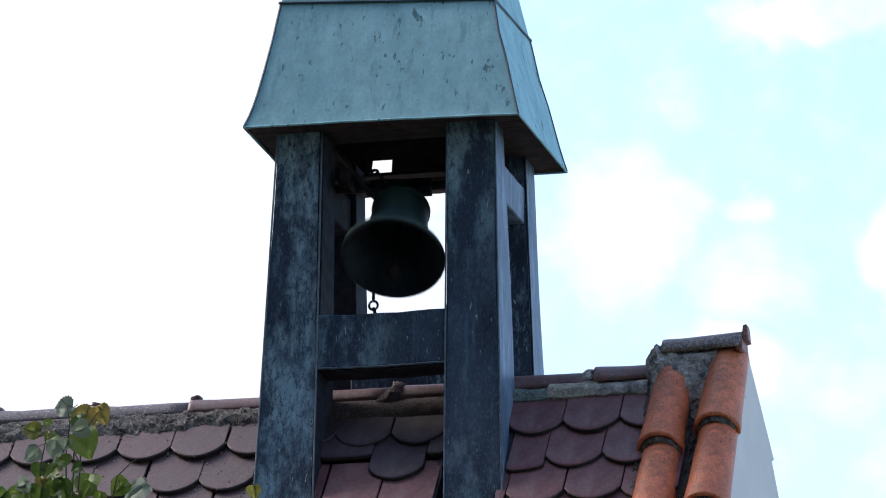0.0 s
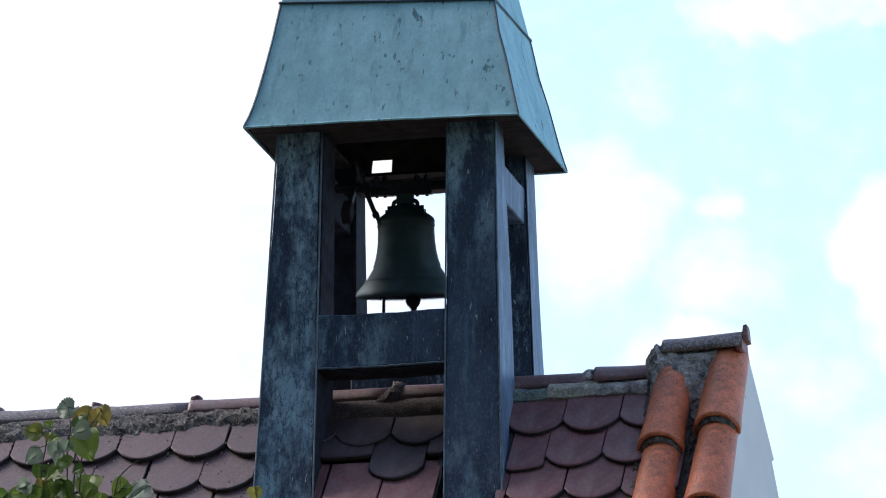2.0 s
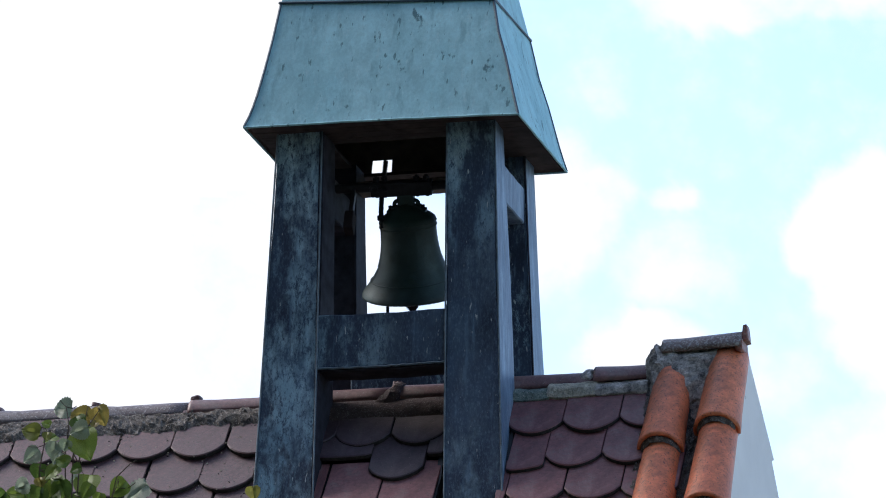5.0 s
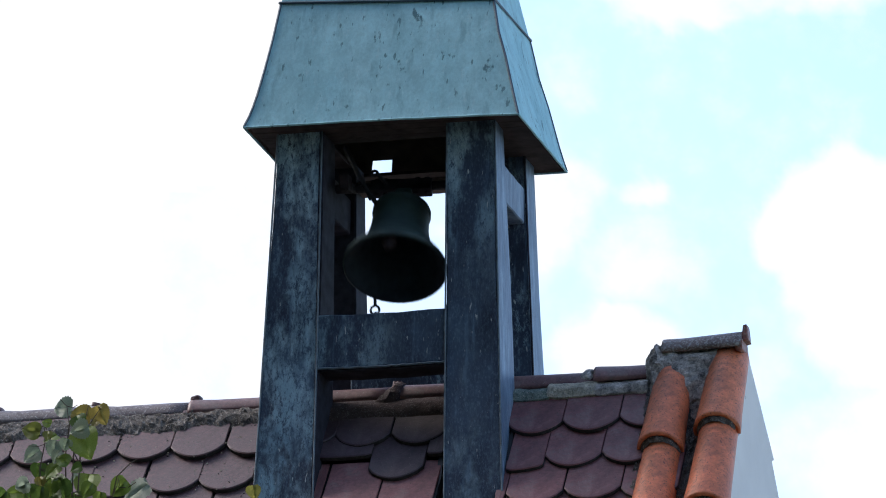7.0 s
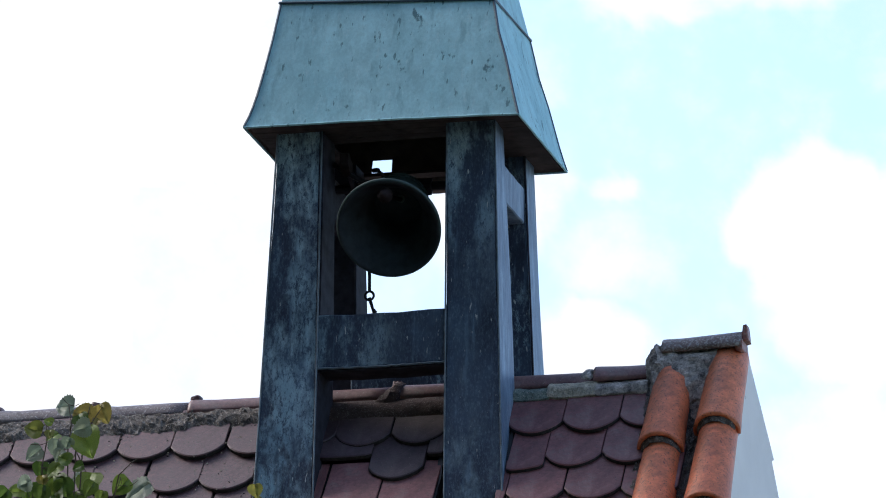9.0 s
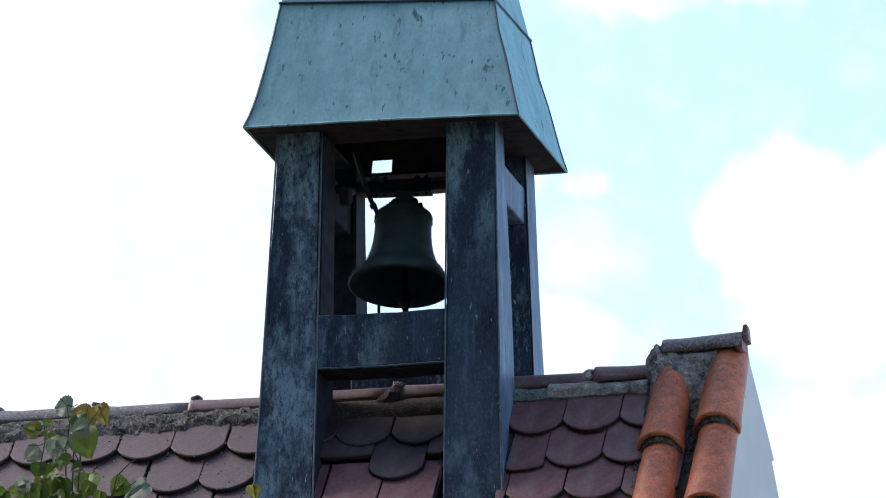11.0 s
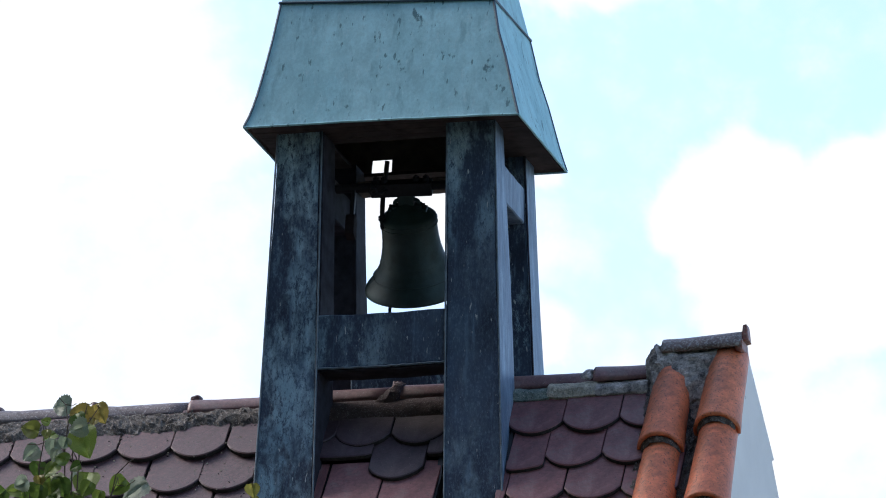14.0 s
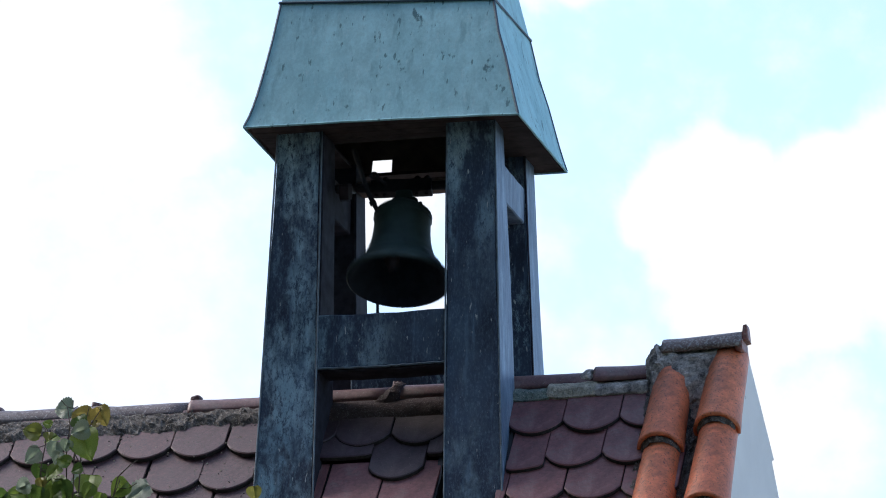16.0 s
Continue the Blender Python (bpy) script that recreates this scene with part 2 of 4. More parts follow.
def ring(bm, centre, big, small, axis="y", n=20, m=8):
    c = Vector(centre)
    loops = []
    for i in range(n + 1):
        a = 2 * math.pi * i / n
        u = Vector((math.cos(a), 0, math.sin(a))) if axis == "y" else Vector((0, math.cos(a), math.sin(a)))
        w = Vector((0, 1, 0)) if axis == "y" else Vector((1, 0, 0))
        loops.append([c + u * big + (u * math.cos(b) + w * math.sin(b)) * small for b in (2 * math.pi * j / m for j in range(m))])
    return prism(bm, loops, cap=False)


# ---- ground ----
bm = bmesh.new()
bmesh.ops.create_grid(bm, x_segments=40, y_segments=40, size=3000)
ground = part("ground", bm, GROUND, None)
tagged(ground, "grey-green gravel and grass ground around the house", "ground", kind="structure")

# ---- unseen dark woodland, added behind the camera to hold back low skylight ----
bm = bmesh.new()
NXW, NZW = 90, 16
wood = []
for i in range(NXW + 1):
    f = i / NXW
    a = radians(-170 + 112 * f)
    top = 33.0 + 3.0 * noise.noise(Vector((f * 17, 0, 2))) + 1.5 * noise.noise(Vector((f * 60, 0, 2)))
    wood.append([Vector((26 * math.cos(a), 26 * math.sin(a), top * j / NZW)) for j in range(NZW + 1)])
cols = [[bm.verts.new(v + noise.noise_vector(v * 0.5) * 1.2 + noise.noise_vector(v * 1.7) * 0.5) for v in c] for c in wood]
for a, b in zip(cols, cols[1:]):
    for j in range(NZW):
        bm.faces.new((a[j], b[j], b[j + 1], a[j + 1]))
SKY_SCREEN = make_plain("dark sky-screen leaves", (0.045, 0.065, 0.03), 0.9, 0, 0.6, 3)
woodland = tagged(part("woodland", bm, SKY_SCREEN, None), "unseen dark green woodland added to cut front skylight", "woodland", kind="stuff")
# uneven leafy clumps over the whole edge of the added wood
ball = bmesh.new()
bmesh.ops.create_icosphere(ball, subdivisions=2, radius=1.0)
ball_points = [v.co.copy() for v in ball.verts]
ball_faces = [[v.index for v in f.verts] for f in ball.faces]
ball.free()
rng = random.Random(21)
points, faces = [], []
for i in range(620):
    f = rng.random()
    a = radians(-170 + 112 * f)
    top = 31.5 + 3.0 * noise.noise(Vector((f * 17, 0, 2)))
    out = 25.5 + rng.uniform(-1.5, 3.5)
    size = rng.uniform(1.3, 2.6)
    at = Vector((out * math.cos(a), out * math.sin(a), 1.0 + (top - 1.0) * rng.random() ** 0.8))
    first = len(points)
    for p in ball_points:
        points.append(at + p * size * (1 + 0.45 * noise.noise(p * 2.3 + at) + 0.2 * noise.noise(p * 6 + at)))
    faces.extend([first + q for q in face] for face in ball_faces)
clumps = bpy.data.meshes.new("foliage")
clumps.from_pydata(points, [], faces)
clumps.materials.append(SKY_SCREEN)
foliage = new("foliage", clumps)
foliage.parent = woodland

# ---- roof plan ----
RY, RZ = 0.25, 5.886            # ridge of the tile plane
PITCH = radians(57)
CP, SP = math.cos(PITCH), math.sin(PITCH)
BACK = radians(37)
SLOPE = 3.0                     # length of the front slope
XW, XE = -4.2, 0.93             # gable walls


def on_roof(x, s, h=0.0):
    """A place s metres down the front slope from the ridge and h above it."""
    return Vector((x, RY - s * CP - h * SP, RZ - s * SP + h * CP))


EAVE = on_roof(0, SLOPE)
YB = RY + (RZ - EAVE.z) / math.tan(BACK)

house = thing("house", (-1.6, 1.0, 0), "small plastered house with a steep red tiled roof", "house")

# walls: a ring of plaster with two gables
WF = EAVE.y + 0.25
zf = RZ - (RY - WF) * math.tan(PITCH) - 0.12
zb = RZ - (YB - 0.3 - RY) * math.tan(BACK) - 0.12
part("front_wall", box(bmesh.new(), (XW + 0.3, WF, 0), (XE - 0.3, WF + 0.3, zf)), PLASTER, house)
part("back_wall", box(bmesh.new(), (XW + 0.3, YB - 0.6, 0), (XE - 0.3, YB - 0.3, zb)), PLASTER, house)
GABLE = [(WF, 0), (YB - 0.3, 0), (YB - 0.3, zb), (RY + 0.08, RZ + 0.04), (RY, RZ + 0.04), (WF, zf)]
GABLE_HIGH = [(WF, 0), (YB - 0.3, 0), (YB - 0.3, zb + 0.15), (0.75, 5.73), (0.789, 5.742), (0.40, 5.965), (0.345, 6.015), (RY, 6.0), (RY, RZ + 0.04), (WF, zf)]
for x0, x1, prof in ((XW, XW + 0.3, GABLE), (XE - 0.07, XE, GABLE_HIGH)):
    part("gable_wall", prism(bmesh.new(), [[(x0, y, z) for y, z in prof], [(x1, y, z) for y, z in prof]]), PLASTER, house)

# roof deck
deck = [(RY, RZ - 0.03), (EAVE.y, EAVE.z - 0.03), (EAVE.y, EAVE.z - 0.13), (RY, RZ - 0.2), (YB, EAVE.z - 0.13), (YB, EAVE.z - 0.02)]
roof = part("roof", prism(bmesh.new(), [[(x, y, z) for y, z in deck] for x in (XW - 0.05, XE - 0.31)]), WOOD, house)

# covering of the back slope
part("back_covering", prism(bmesh.new(), [[(x, RY + 0.03, RZ - 0.03), (x, YB + 0.05, EAVE.z - 0.05), (x, YB + 0.05, EAVE.z - 0.01), (x, RY + 0.03, RZ + 0.01)] for x in (XW - 0.04, XE - 0.32)]), TILE_OLD, house)

# ---- bell turret ----
turret = thing("bell_turret", (-0.2, 0.25, 5.5), "copper-clad bell turret with dark weathered posts and turquoise spire", "bell turret")
ZT, ZB = 6.74, 5.2


def foot_flare(z):
    """How far the cladding of the front posts runs out in front towards the foot."""
    return 0.05 * min(1.25, max(0.0, (5.95 - z) / 0.45)) ** 1.3


def post(x_top, x_bot, y_top, y_bot, foot, seed):
    """A tapered, copper-clad post with folded edges, a little out of true."""
    bm = bmesh.new()
    rings = []
    n = 18
    for i in range(n + 1):
        f = i / n
        z = foot + (ZT - foot) * f
        g = (ZT - z) / (ZT - 5.5)
        w = 0.002 * math.sin(9 * f + seed)
        x0, x1 = (a + (b - a) * g for a, b in zip(x_top, x_bot))
        y0, y1 = (a + (b - a) * g for a, b in zip(y_top, y_bot))
        e = foot_flare(z) if y_top[0] < 0.1 else 0.0
        rings.append([(x0 + w + 0.268 * e, y0 + w - e, z), (x1 - 0.6 * w + 0.268 * e, y0 - w - e, z), (x1 + w, y1, z), (x0, y1, z)])
    prism(bm, rings)
    upright = [e for e in bm.edges if abs(e.verts[0].co.z - e.verts[1].co.z) > 0.03]
    bmesh.ops.bevel(bm, geom=upright, offset=0.006, segments=2, affect="EDGES")
    return bm


X_LEFT = ((-0.567, -0.4157), (-0.613, -0.415))
X_RIGHT = ((0.0075, 0.168), (0.019, 0.208))
Y_FRONT = ((0.0, 0.125), (-0.02, 0.22))
Y_BACK = ((0.405, 0.53), (0.48, 0.67))
for k, (xs, ys, foot) in enumerate(((X_LEFT, Y_FRONT, 4.95), (X_RIGHT, Y_FRONT, 4.95), (X_LEFT, Y_BACK, 5.4), (X_RIGHT, Y_BACK, 5.4))):
    p = part("post", post(*xs, *ys, foot, k * 1.7), (POST, POST_BARE, SHADE_TIMBER, SHADE_COPPER)[k], turret)
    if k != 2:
        # side light or inner shade goes into the colour of the +x faces
        p.data.materials.append(STREAKED_LIT if k else SHADE_TIMBER)
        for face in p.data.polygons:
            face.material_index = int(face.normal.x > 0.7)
    # folded seams that stand proud along both front edges
    for e in (0, 1):
        x, xb, y, yb = xs[0][e], xs[1][e], ys[0][0], ys[1][0]
        line = []
        for q in (0, 0.3, 0.6, 0.7, 0.8, 0.9, 1.0, 1.1, 1.2):
            z = ZT + (5.5 - ZT) * q
            d = foot_flare(z) if k < 2 else 0.0
            line.append((x + (xb - x) * q + 0.268 * d, y + (yb - y) * q - d, z))
        part("seam", tube(bmesh.new(), line, 0.0035, 6), SEAM_PALE if k < 2 else SHADE_TIMBER, p)


def rail(lo, hi, material=RAIL, sag=0.004):
    bm = bmesh.new()
    (a, b, c), (d, e, f) = lo, hi
    rings = []
    along_x = d - a > e - b
    for i in range(9):
        q = i / 8
        s = -sag * math.sin(math.pi * q) + 0.0015 * math.sin(q * 17)
        if along_x:
            x = a + (d - a) * q
            rings.append([(x, b, c + s), (x, e, c + s), (x, e, f + s), (x, b, f + s)])
        else:
            y = b + (e - b) * q
            rings.append([(a, y, c + s), (d, y, c + s), (d, y, f + s), (a, y, f + s)])
    prism(bm, rings)
    return soften(bm, 0.004, 1)


# lower rails on all four sides
front_rail = part("rail", rail((-0.421, -0.004, 5.923), (0.017, 0.128, 6.101)), RAIL, turret, "stained copper-clad cross rail")
part("rail", rail((-0.421, 0.41, 5.923), (0.006, 0.53, 6.05)), SHADE_COPPER, turret)
# folded upstand at both ends of the front rail
for x0, x1 in ((-0.428, -0.416), (0.009, 0.018)):
    part("flange", soften(box(bmesh.new(), (x0, -0.008, 5.925), (x1, 0.1, 6.112)), 0.003, 1), RAIL, front_rail)
# the underside carries its own shade as a dark colour
part("rail_bottom", rail((-0.414, 0.006, 5.913), (0.014, 0.125, 5.9225), RAIL, 0.003), SHADE_TIMBER, front_rail, "rail underside toned dark for its shade")
LIP = [(-0.416 + 0.43 * q / 24, -0.006, 5.921 - 0.004 * math.sin(math.pi * q / 24) + 0.003 * noise.noise(Vector((q * 0.9, 2, 0)))) for q in range(25)]
part("lip", tube(bmesh.new(), LIP, 0.004, 6), SEAM_PALE, front_rail, "thin rubbed copper lip")
# upper side rails, which carry the bell
for x0, x1 in ((-0.566, -0.43), (0.045, 0.168)):
    part("rail", rail((x0, 0.13, 6.495), (x1, 0.41, 6.617), RAIL, 0.001), SHADE_TIMBER if x0 < -0.2 else STREAKED_LIT, turret)
part("rail", rail((-0.416, 0.42, 6.648), (0.008, 0.5, 6.683), WOOD, 0.0), BOARD, turret)

# dark board added on one post's inner face to hold its shade
part("lining", prism(bmesh.new(), [[(x, 0.004, z), (x + 0.01, 0.004, z), (x + 0.01, y, z), (x, y, z)] for x, y, z in ((-0.426, 0.2, 5.3), (-0.42, 0.16, 6.1), (-0.418, 0.13, 6.72))]), SHADE_TIMBER, turret, "added board toned as inner-post shade")

# dark strips where the posts go through the tiles, standing in for shadow gaps
for x0, x1 in ((-0.632, -0.61), (-0.425, -0.404), (-0.015, 0.005), (0.2, 0.219)):
    loops = []
    for q in range(13):
        f = 0.14 + 0.6 * q / 12
        w = 0.002 * math.sin(q * 2.3)
        loops.append([on_roof(x0 - w, f, 0.0), on_roof(x1 + w, f, 0.0), on_roof(x1 + w, f, 0.03), on_roof(x0 - w, f, 0.03)])
    part("flashing", prism(bmesh.new(), loops), GAP_DARK, turret, "dark strip for the shadow gap beside a post")

# spire: a flared copper cap; insets per side against height
ZE = 6.727
CX0, CX1, CY0, CY1 = -0.656, 0.2694, -0.09, 0.584
HEIGHTS = (0.0, 0.006, 0.04, 0.076, 0.125, 0.225, 0.33, 0.472)
IN_FRONT = (0.0, 0.002, 0.013, 0.0235, 0.036, 0.061, 0.091, 0.119)
IN_SLOPE = (0.0, 0.002, 0.013, 0.0235, 0.037, 0.064, 0.092, 0.13)
IN_LEFT = (0.0, 0.002, 0.013, 0.022, 0.032, 0.048, 0.063, 0.078)
IN_BACK = (0.0, 0.002, 0.007, 0.01, 0.013, 0.02, 0.032, 0.05)


def cap_ring(i, out=0.0):
    z = ZE + HEIGHTS[i]
    x0, x1 = CX0 + IN_LEFT[i] - out, CX1 - IN_FRONT[i] + out
    y0, y1 = CY0 + IN_SLOPE[i] - out, CY1 - IN_BACK[i] + out
    return x0, x1, y0, y1, z


def eave_drop(u, v, i):
    """How far the uneven sheets lie off level: u from west to east, v from front to back, i the row."""
    front = 0.006 - 0.018 * u + 0.003 * math.sin(math.pi * u)
    low = (front * (1 - v) - 0.003 * u * v) * (1, 1, 0.6, 0.3, 0.1, 0, 0, 0)[i]
    return low - u * (0.042 - 0.022 * v) * (0, 0, 0, 0.05, 0.15, 0.35, 0.65, 1)[i]


def cap_side(side, n=12):
    """One sheet of the lower cap, slightly dented, as a grid; the back sheet has a small hatch."""
    bm = bmesh.new()
    cols = [i / n for i in range(n + 1)]
    if side == "back":
        cols = [0.0, 0.15, HATCH[0], HATCH[1], 0.6, 0.8, 1.0]
    rows = []
    for i in range(len(HEIGHTS)):
        x0, x1, y0, y1, z = cap_ring(i)
        row = []
        for f in cols:
            p = {"front": Vector((x0 + (x1 - x0) * f, y0, z)), "back": Vector((x0 + (x1 - x0) * f, y1, z)),
                 "left": Vector((x0, y0 + (y1 - y0) * f, z)), "right": Vector((x1, y0 + (y1 - y0) * f, z))}[side]
            if 0 < f < 1 and side != "back":
                d = math.sin(math.pi * f) ** 0.7 * (0.003 * noise.noise(p * 6) + (0.004 * noise.noise(p * 14) if i == 0 else 0))
                p += Vector((0, d, d * 0.6 if i == 0 else 0)) if side == "front" else Vector((d, 0, d * 0.9 if i == 0 else 0))
            p.z += eave_drop(*{"front": (f, 0), "back": (f, 1), "left": (0, f), "right": (1, f)}[side], i)
            row.append(bm.verts.new(p))
        rows.append(row)
    for r in range(len(rows) - 1):
        for c in range(len(cols) - 1):
            if side == "back" and c == 2 and r in HATCH_ROWS:
                continue
            bm.faces.new((rows[r][c], rows[r][c + 1], rows[r + 1][c + 1], rows[r + 1][c]))
    bmesh.ops.recalc_face_normals(bm, faces=bm.faces)
    return bm


HATCH, HATCH_ROWS = (0.262, 0.341), (1, 2)
spire = part("spire", bmesh.new(), CAP, turret, "blue-green patinated copper spire with a flared eave")
for side in ("front", "back", "left", "right"):
    ob = part("copper_sheet", cap_side(side), CAP, spire, "", True)
    m = ob.modifiers.new("thick", "SOLIDIFY")
    m.thickness, m.offset, m.material_offset, m.use_rim = 0.006, -1.0, 1, False
    ob.data.materials.append(BOARD)
# the drip edge and the hips: narrow folds
for a, b in (((0, 2), (1, 2)), ((1, 2), (1, 3)), ((1, 3), (0, 3)), ((0, 3), (0, 2))):
    r = cap_ring(0)
    pa, pb = Vector((r[a[0]], r[a[1]], ZE)), Vector((r[b[0]], r[b[1]], ZE))
    pts = [pa.lerp(pb, q / 14) + Vector((0, 0, 0.002 * noise.noise(Vector((q * 0.7, a[0], a[1]))) - 0.003 + eave_drop(a[0] + (b[0] - a[0]) * q / 14, a[1] - 2 + (b[1] - a[1]) * q / 14, 0))) for q in range(15)]
    part("drip_edge", tube(bmesh.new(), pts, 0.004, 6), CAP, spire)
for i, j in ((0, 2), (1, 2), (0, 3), (1, 3)):
    pts = [Vector((cap_ring(h)[i], cap_ring(h)[j], cap_ring(h)[4] + eave_drop(i, j - 2, h))) for h in range(len(HEIGHTS))]
    part("hip_fold", tube(bmesh.new(), pts, 0.0045, 6), SEAM, spire)
# upper part to the point, starting under a folded seam
x0, x1, y0, y1, z = cap_ring(7)
apex = Vector(((x0 + x1) / 2, (y0 + y1) / 2, z + 1.5))
bm = bmesh.new()
prism(bm, [[Vector(p).lerp(apex, q) for p in ((x0, y0, z), (x1, y0, z + eave_drop(1, 0, 7)), (x1, y1, z + eave_drop(1, 1, 7)), (x0, y1, z))] for q in (0, 0.3, 0.6, 0.985)])
part("upper_sheet", bm, CAP, spire)
x0, x1, y0, y1, z = cap_ring(7, 0.004)
part("seam", tube(bmesh.new(), [(x0, y0, z), (x1, y0, z + eave_drop(1, 0, 7)), (x1, y1, z + eave_drop(1, 1, 7)), (x0, y1, z), (x0, y0, z)], 0.005, 6), SEAM, spire)
# soffit boards under the overhang, one beside the other
for k in range(4):
    part("soffit_board", soften(box(bmesh.new(), (CX0 + 0.015, CY0 + 0.012 + k * 0.056, ZE + 0.001), (CX1 - 0.015, CY0 + 0.065 + k * 0.056, ZE + 0.016)), 0.002, 1), WOOD, turret)
for lo, hi in (((CX0 + 0.015, 0.14), (-0.43, CY1 - 0.075)), ((0.03, 0.14), (CX1 - 0.015, CY1 - 0.075)),
               ((CX0 + 0.015, CY1 - 0.072), (CX1 - 0.015, CY1 - 0.015))):
    part("soffit_board", box(bmesh.new(), (*lo, ZE + 0.001), (*hi, ZE + 0.012)), WOOD, turret)

# ---- bell ----
PIVOT = Vector((-0.1995, 0.25, 6.597))
bell = thing("bell", PIVOT, "swinging green-grey bronze church bell on an iron headstock", "bell")
BASE[bell] = Vector((0, 0, 0))          # its parts are in its own space, about the axle
S = 1 / 547
OUTER = [(6, -24), (30, -40), (34, -44), (47, -53), (51, -57), (52, -62), (51, -80), (52, -100), (54, -116), (57, -130), (60, -140),
         (61, -142), (61, -146), (66, -154), (72, -164), (81, -176), (90, -186), (93.5, -192), (94, -197), (91, -199)]
INNER = [(86, -197), (78, -182), (64, -158), (52, -132), (46, -104), (45, -80), (40, -62), (8, -56)]
shell = part("bell_body", lathe(bmesh.new(), [(r * S, z * S) for r, z in OUTER + INNER], 64), BRONZE, bell, "oxidised bronze bell body with raised bands", True)
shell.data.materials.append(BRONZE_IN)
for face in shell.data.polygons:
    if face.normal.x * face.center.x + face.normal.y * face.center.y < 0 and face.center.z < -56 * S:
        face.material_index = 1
for zz, rr in ((-62, 52), (-70, 52.2), (-168, 76)):
    part("band", ring(bmesh.new(), (0, 0, 0), rr * S, 0.9 * S, "y", 48, 6), BRONZE, shell, "raised band")
    shell.children[-1].rotation_euler = (radians(90), 0, 0)
    shell.children[-1].location = (0, 0, zz * S)
bm = bmesh.new()
box(bm, (-15 * S, -12 * S, -34 * S), (15 * S, 12 * S, -5 * S))
soften(bm, 0.006)
crown = part("crown", bm, BRONZE, bell, "", True)
for half, z0, z1 in ((36, -47, -40), (27, -40, -33)):
    part("strap", soften(box(bmesh.new(), (-half * S, -11 * S, z0 * S), (half * S, 11 * S, z1 * S)), 0.003), BRONZE, crown, "bolted crown strap")
for sx in (-1, 1):
    part("canon", ring(bmesh.new(), (sx * 15 * S, 0, -31 * S), 7 * S, 4 * S, "y", 14, 6), BRONZE, crown, "cast loop")
    part("bolt", tube(bmesh.new(), [(sx * 30 * S, 0, -44 * S), (sx * 30 * S, 0, -33 * S)], 4 * S, 6), IRON, crown)
bm = soften(box(bmesh.new(), (-62 * S, -0.022, -14 * S), (50 * S, 0.022, 12 * S)), 0.004)
head = part("headstock", bm, IRON, bell, "black iron headstock bar")
part("axle", tube(bmesh.new(), [(-0.285, 0, 0.004), (0.29, 0, 0.004)], 0.016, 12), IRON, bell)
for bx in (-52, -37, 22, 40):
    part("bolt", tube(bmesh.new(), [(bx * S, 0, -17 * S), (bx * S, 0, 23 * S)], 0.006, 6), IRON, head)
    part("nut", tube(bmesh.new(), [(bx * S, 0, 12 * S), (bx * S, 0, 20 * S)], 0.0115, 6), IRON, head)
# the pull lever on the end of the axle reaches forward and down
def lowered(bm, degrees=35):
    bmesh.ops.rotate(bm, verts=bm.verts, cent=(0, 0, 0), matrix=Matrix.Rotation(radians(degrees), 3, "X"))
    return bm


lever = part("lever", lowered(soften(box(bmesh.new(), (-0.178, -0.125, -0.012), (-0.164, 0.02, 0.014)), 0.003)), IRON, bell)
plate = prism(bmesh.new(), [[(-0.188, y, -h), (-0.158, y, -h), (-0.158, y, h), (-0.188, y, h)] for y, h in ((-0.185, 0.022), (-0.176, 0.027), (-0.115, 0.027), (-0.105, 0.016))])
part("lever_plate", lowered(soften(plate, 0.004)), RUST, lever, "rusty plate at the lever's end")
# an eye in front of the headstock
eye_bolt = part("eye_bolt", ring(bmesh.new(), (-0.095, -0.06, 0.013), 0.0105, 0.005, "y", 16, 8), IRON, head, "black iron eye bolt")
part("eye_shank", tube(bmesh.new(), [(-0.086, -0.059, 0.008), (-0.075, -0.05, 0.004), (-0.06, -0.018, 0.0)], 0.0065, 8), IRON, eye_bolt)
clapper = part("clapper", bmesh.new(), IRON, bell)
clapper.location = (0, 0, -58 * S)
cl = tube(bmesh.new(), [(0, 0, q * S) for q in (0, -80, -132, -141, -148, -155, -162, -168, -180)],
          [q * S for q in (4, 4, 5, 10, 13.5, 14, 11, 6, 4.5)], 16)
part("clapper_rod", cl, RUST, clapper, "rusty iron clapper with a round ball", True)
stay = part("stay", bmesh.new(), IRON, bell, "bent black iron stay")
stay.location = (-45 * S, -0.05, -62 * S)
part("stay_bar", tube(bmesh.new(), [(2 * S, 0, -6 * S), (0, 0, 25 * S), (1 * S, 0, 55 * S), (5 * S, 0, 90 * S), (8 * S, 0, 122 * S)], 4.6 * S, 8), IRON, stay)
part("stay_knob", tube(bmesh.new(), [(-6 * S, 0, 14 * S), (6 * S, 0, 14 * S)], 5 * S, 8), IRON, stay)

# bearings that carry the axle
for x in (-0.468, 0.07):
    b = thing("axle_bearing", (x, 0.25, 6.615), "black iron bearing block on the side rail", "bearing", "axle bearings")
    part("block", soften(box(bmesh.new(), (x - 0.03, 0.20, 6.612), (x + 0.03, 0.30, 6.64)), 0.004), IRON, b)

# ---- bell rope with its ring and shackle ----
rope = thing("bell_rope", (0, 0, 0), "dark bell rope with an iron ring and shackle", "rope")
part("upper_rope", tube(bmesh.new(), [(0.02, 0, 0.4), (-0.002, 0, 0.16), (0, 0, 0.016)], 0.0055, 8), IRON, rope)
part("ring", ring(bmesh.new(), (0, 0, 0), 0.015, 0.0042, "y", 20, 8), IRON, rope)
part("shackle", tube(bmesh.new(), [(0.0, 0, -0.008), (0.004, 0, -0.02), (0.012, 0, -0.045), (0.02, 0, -0.06)], [0.007, 0.006, 0.005, 0.009], 8), IRON, rope)
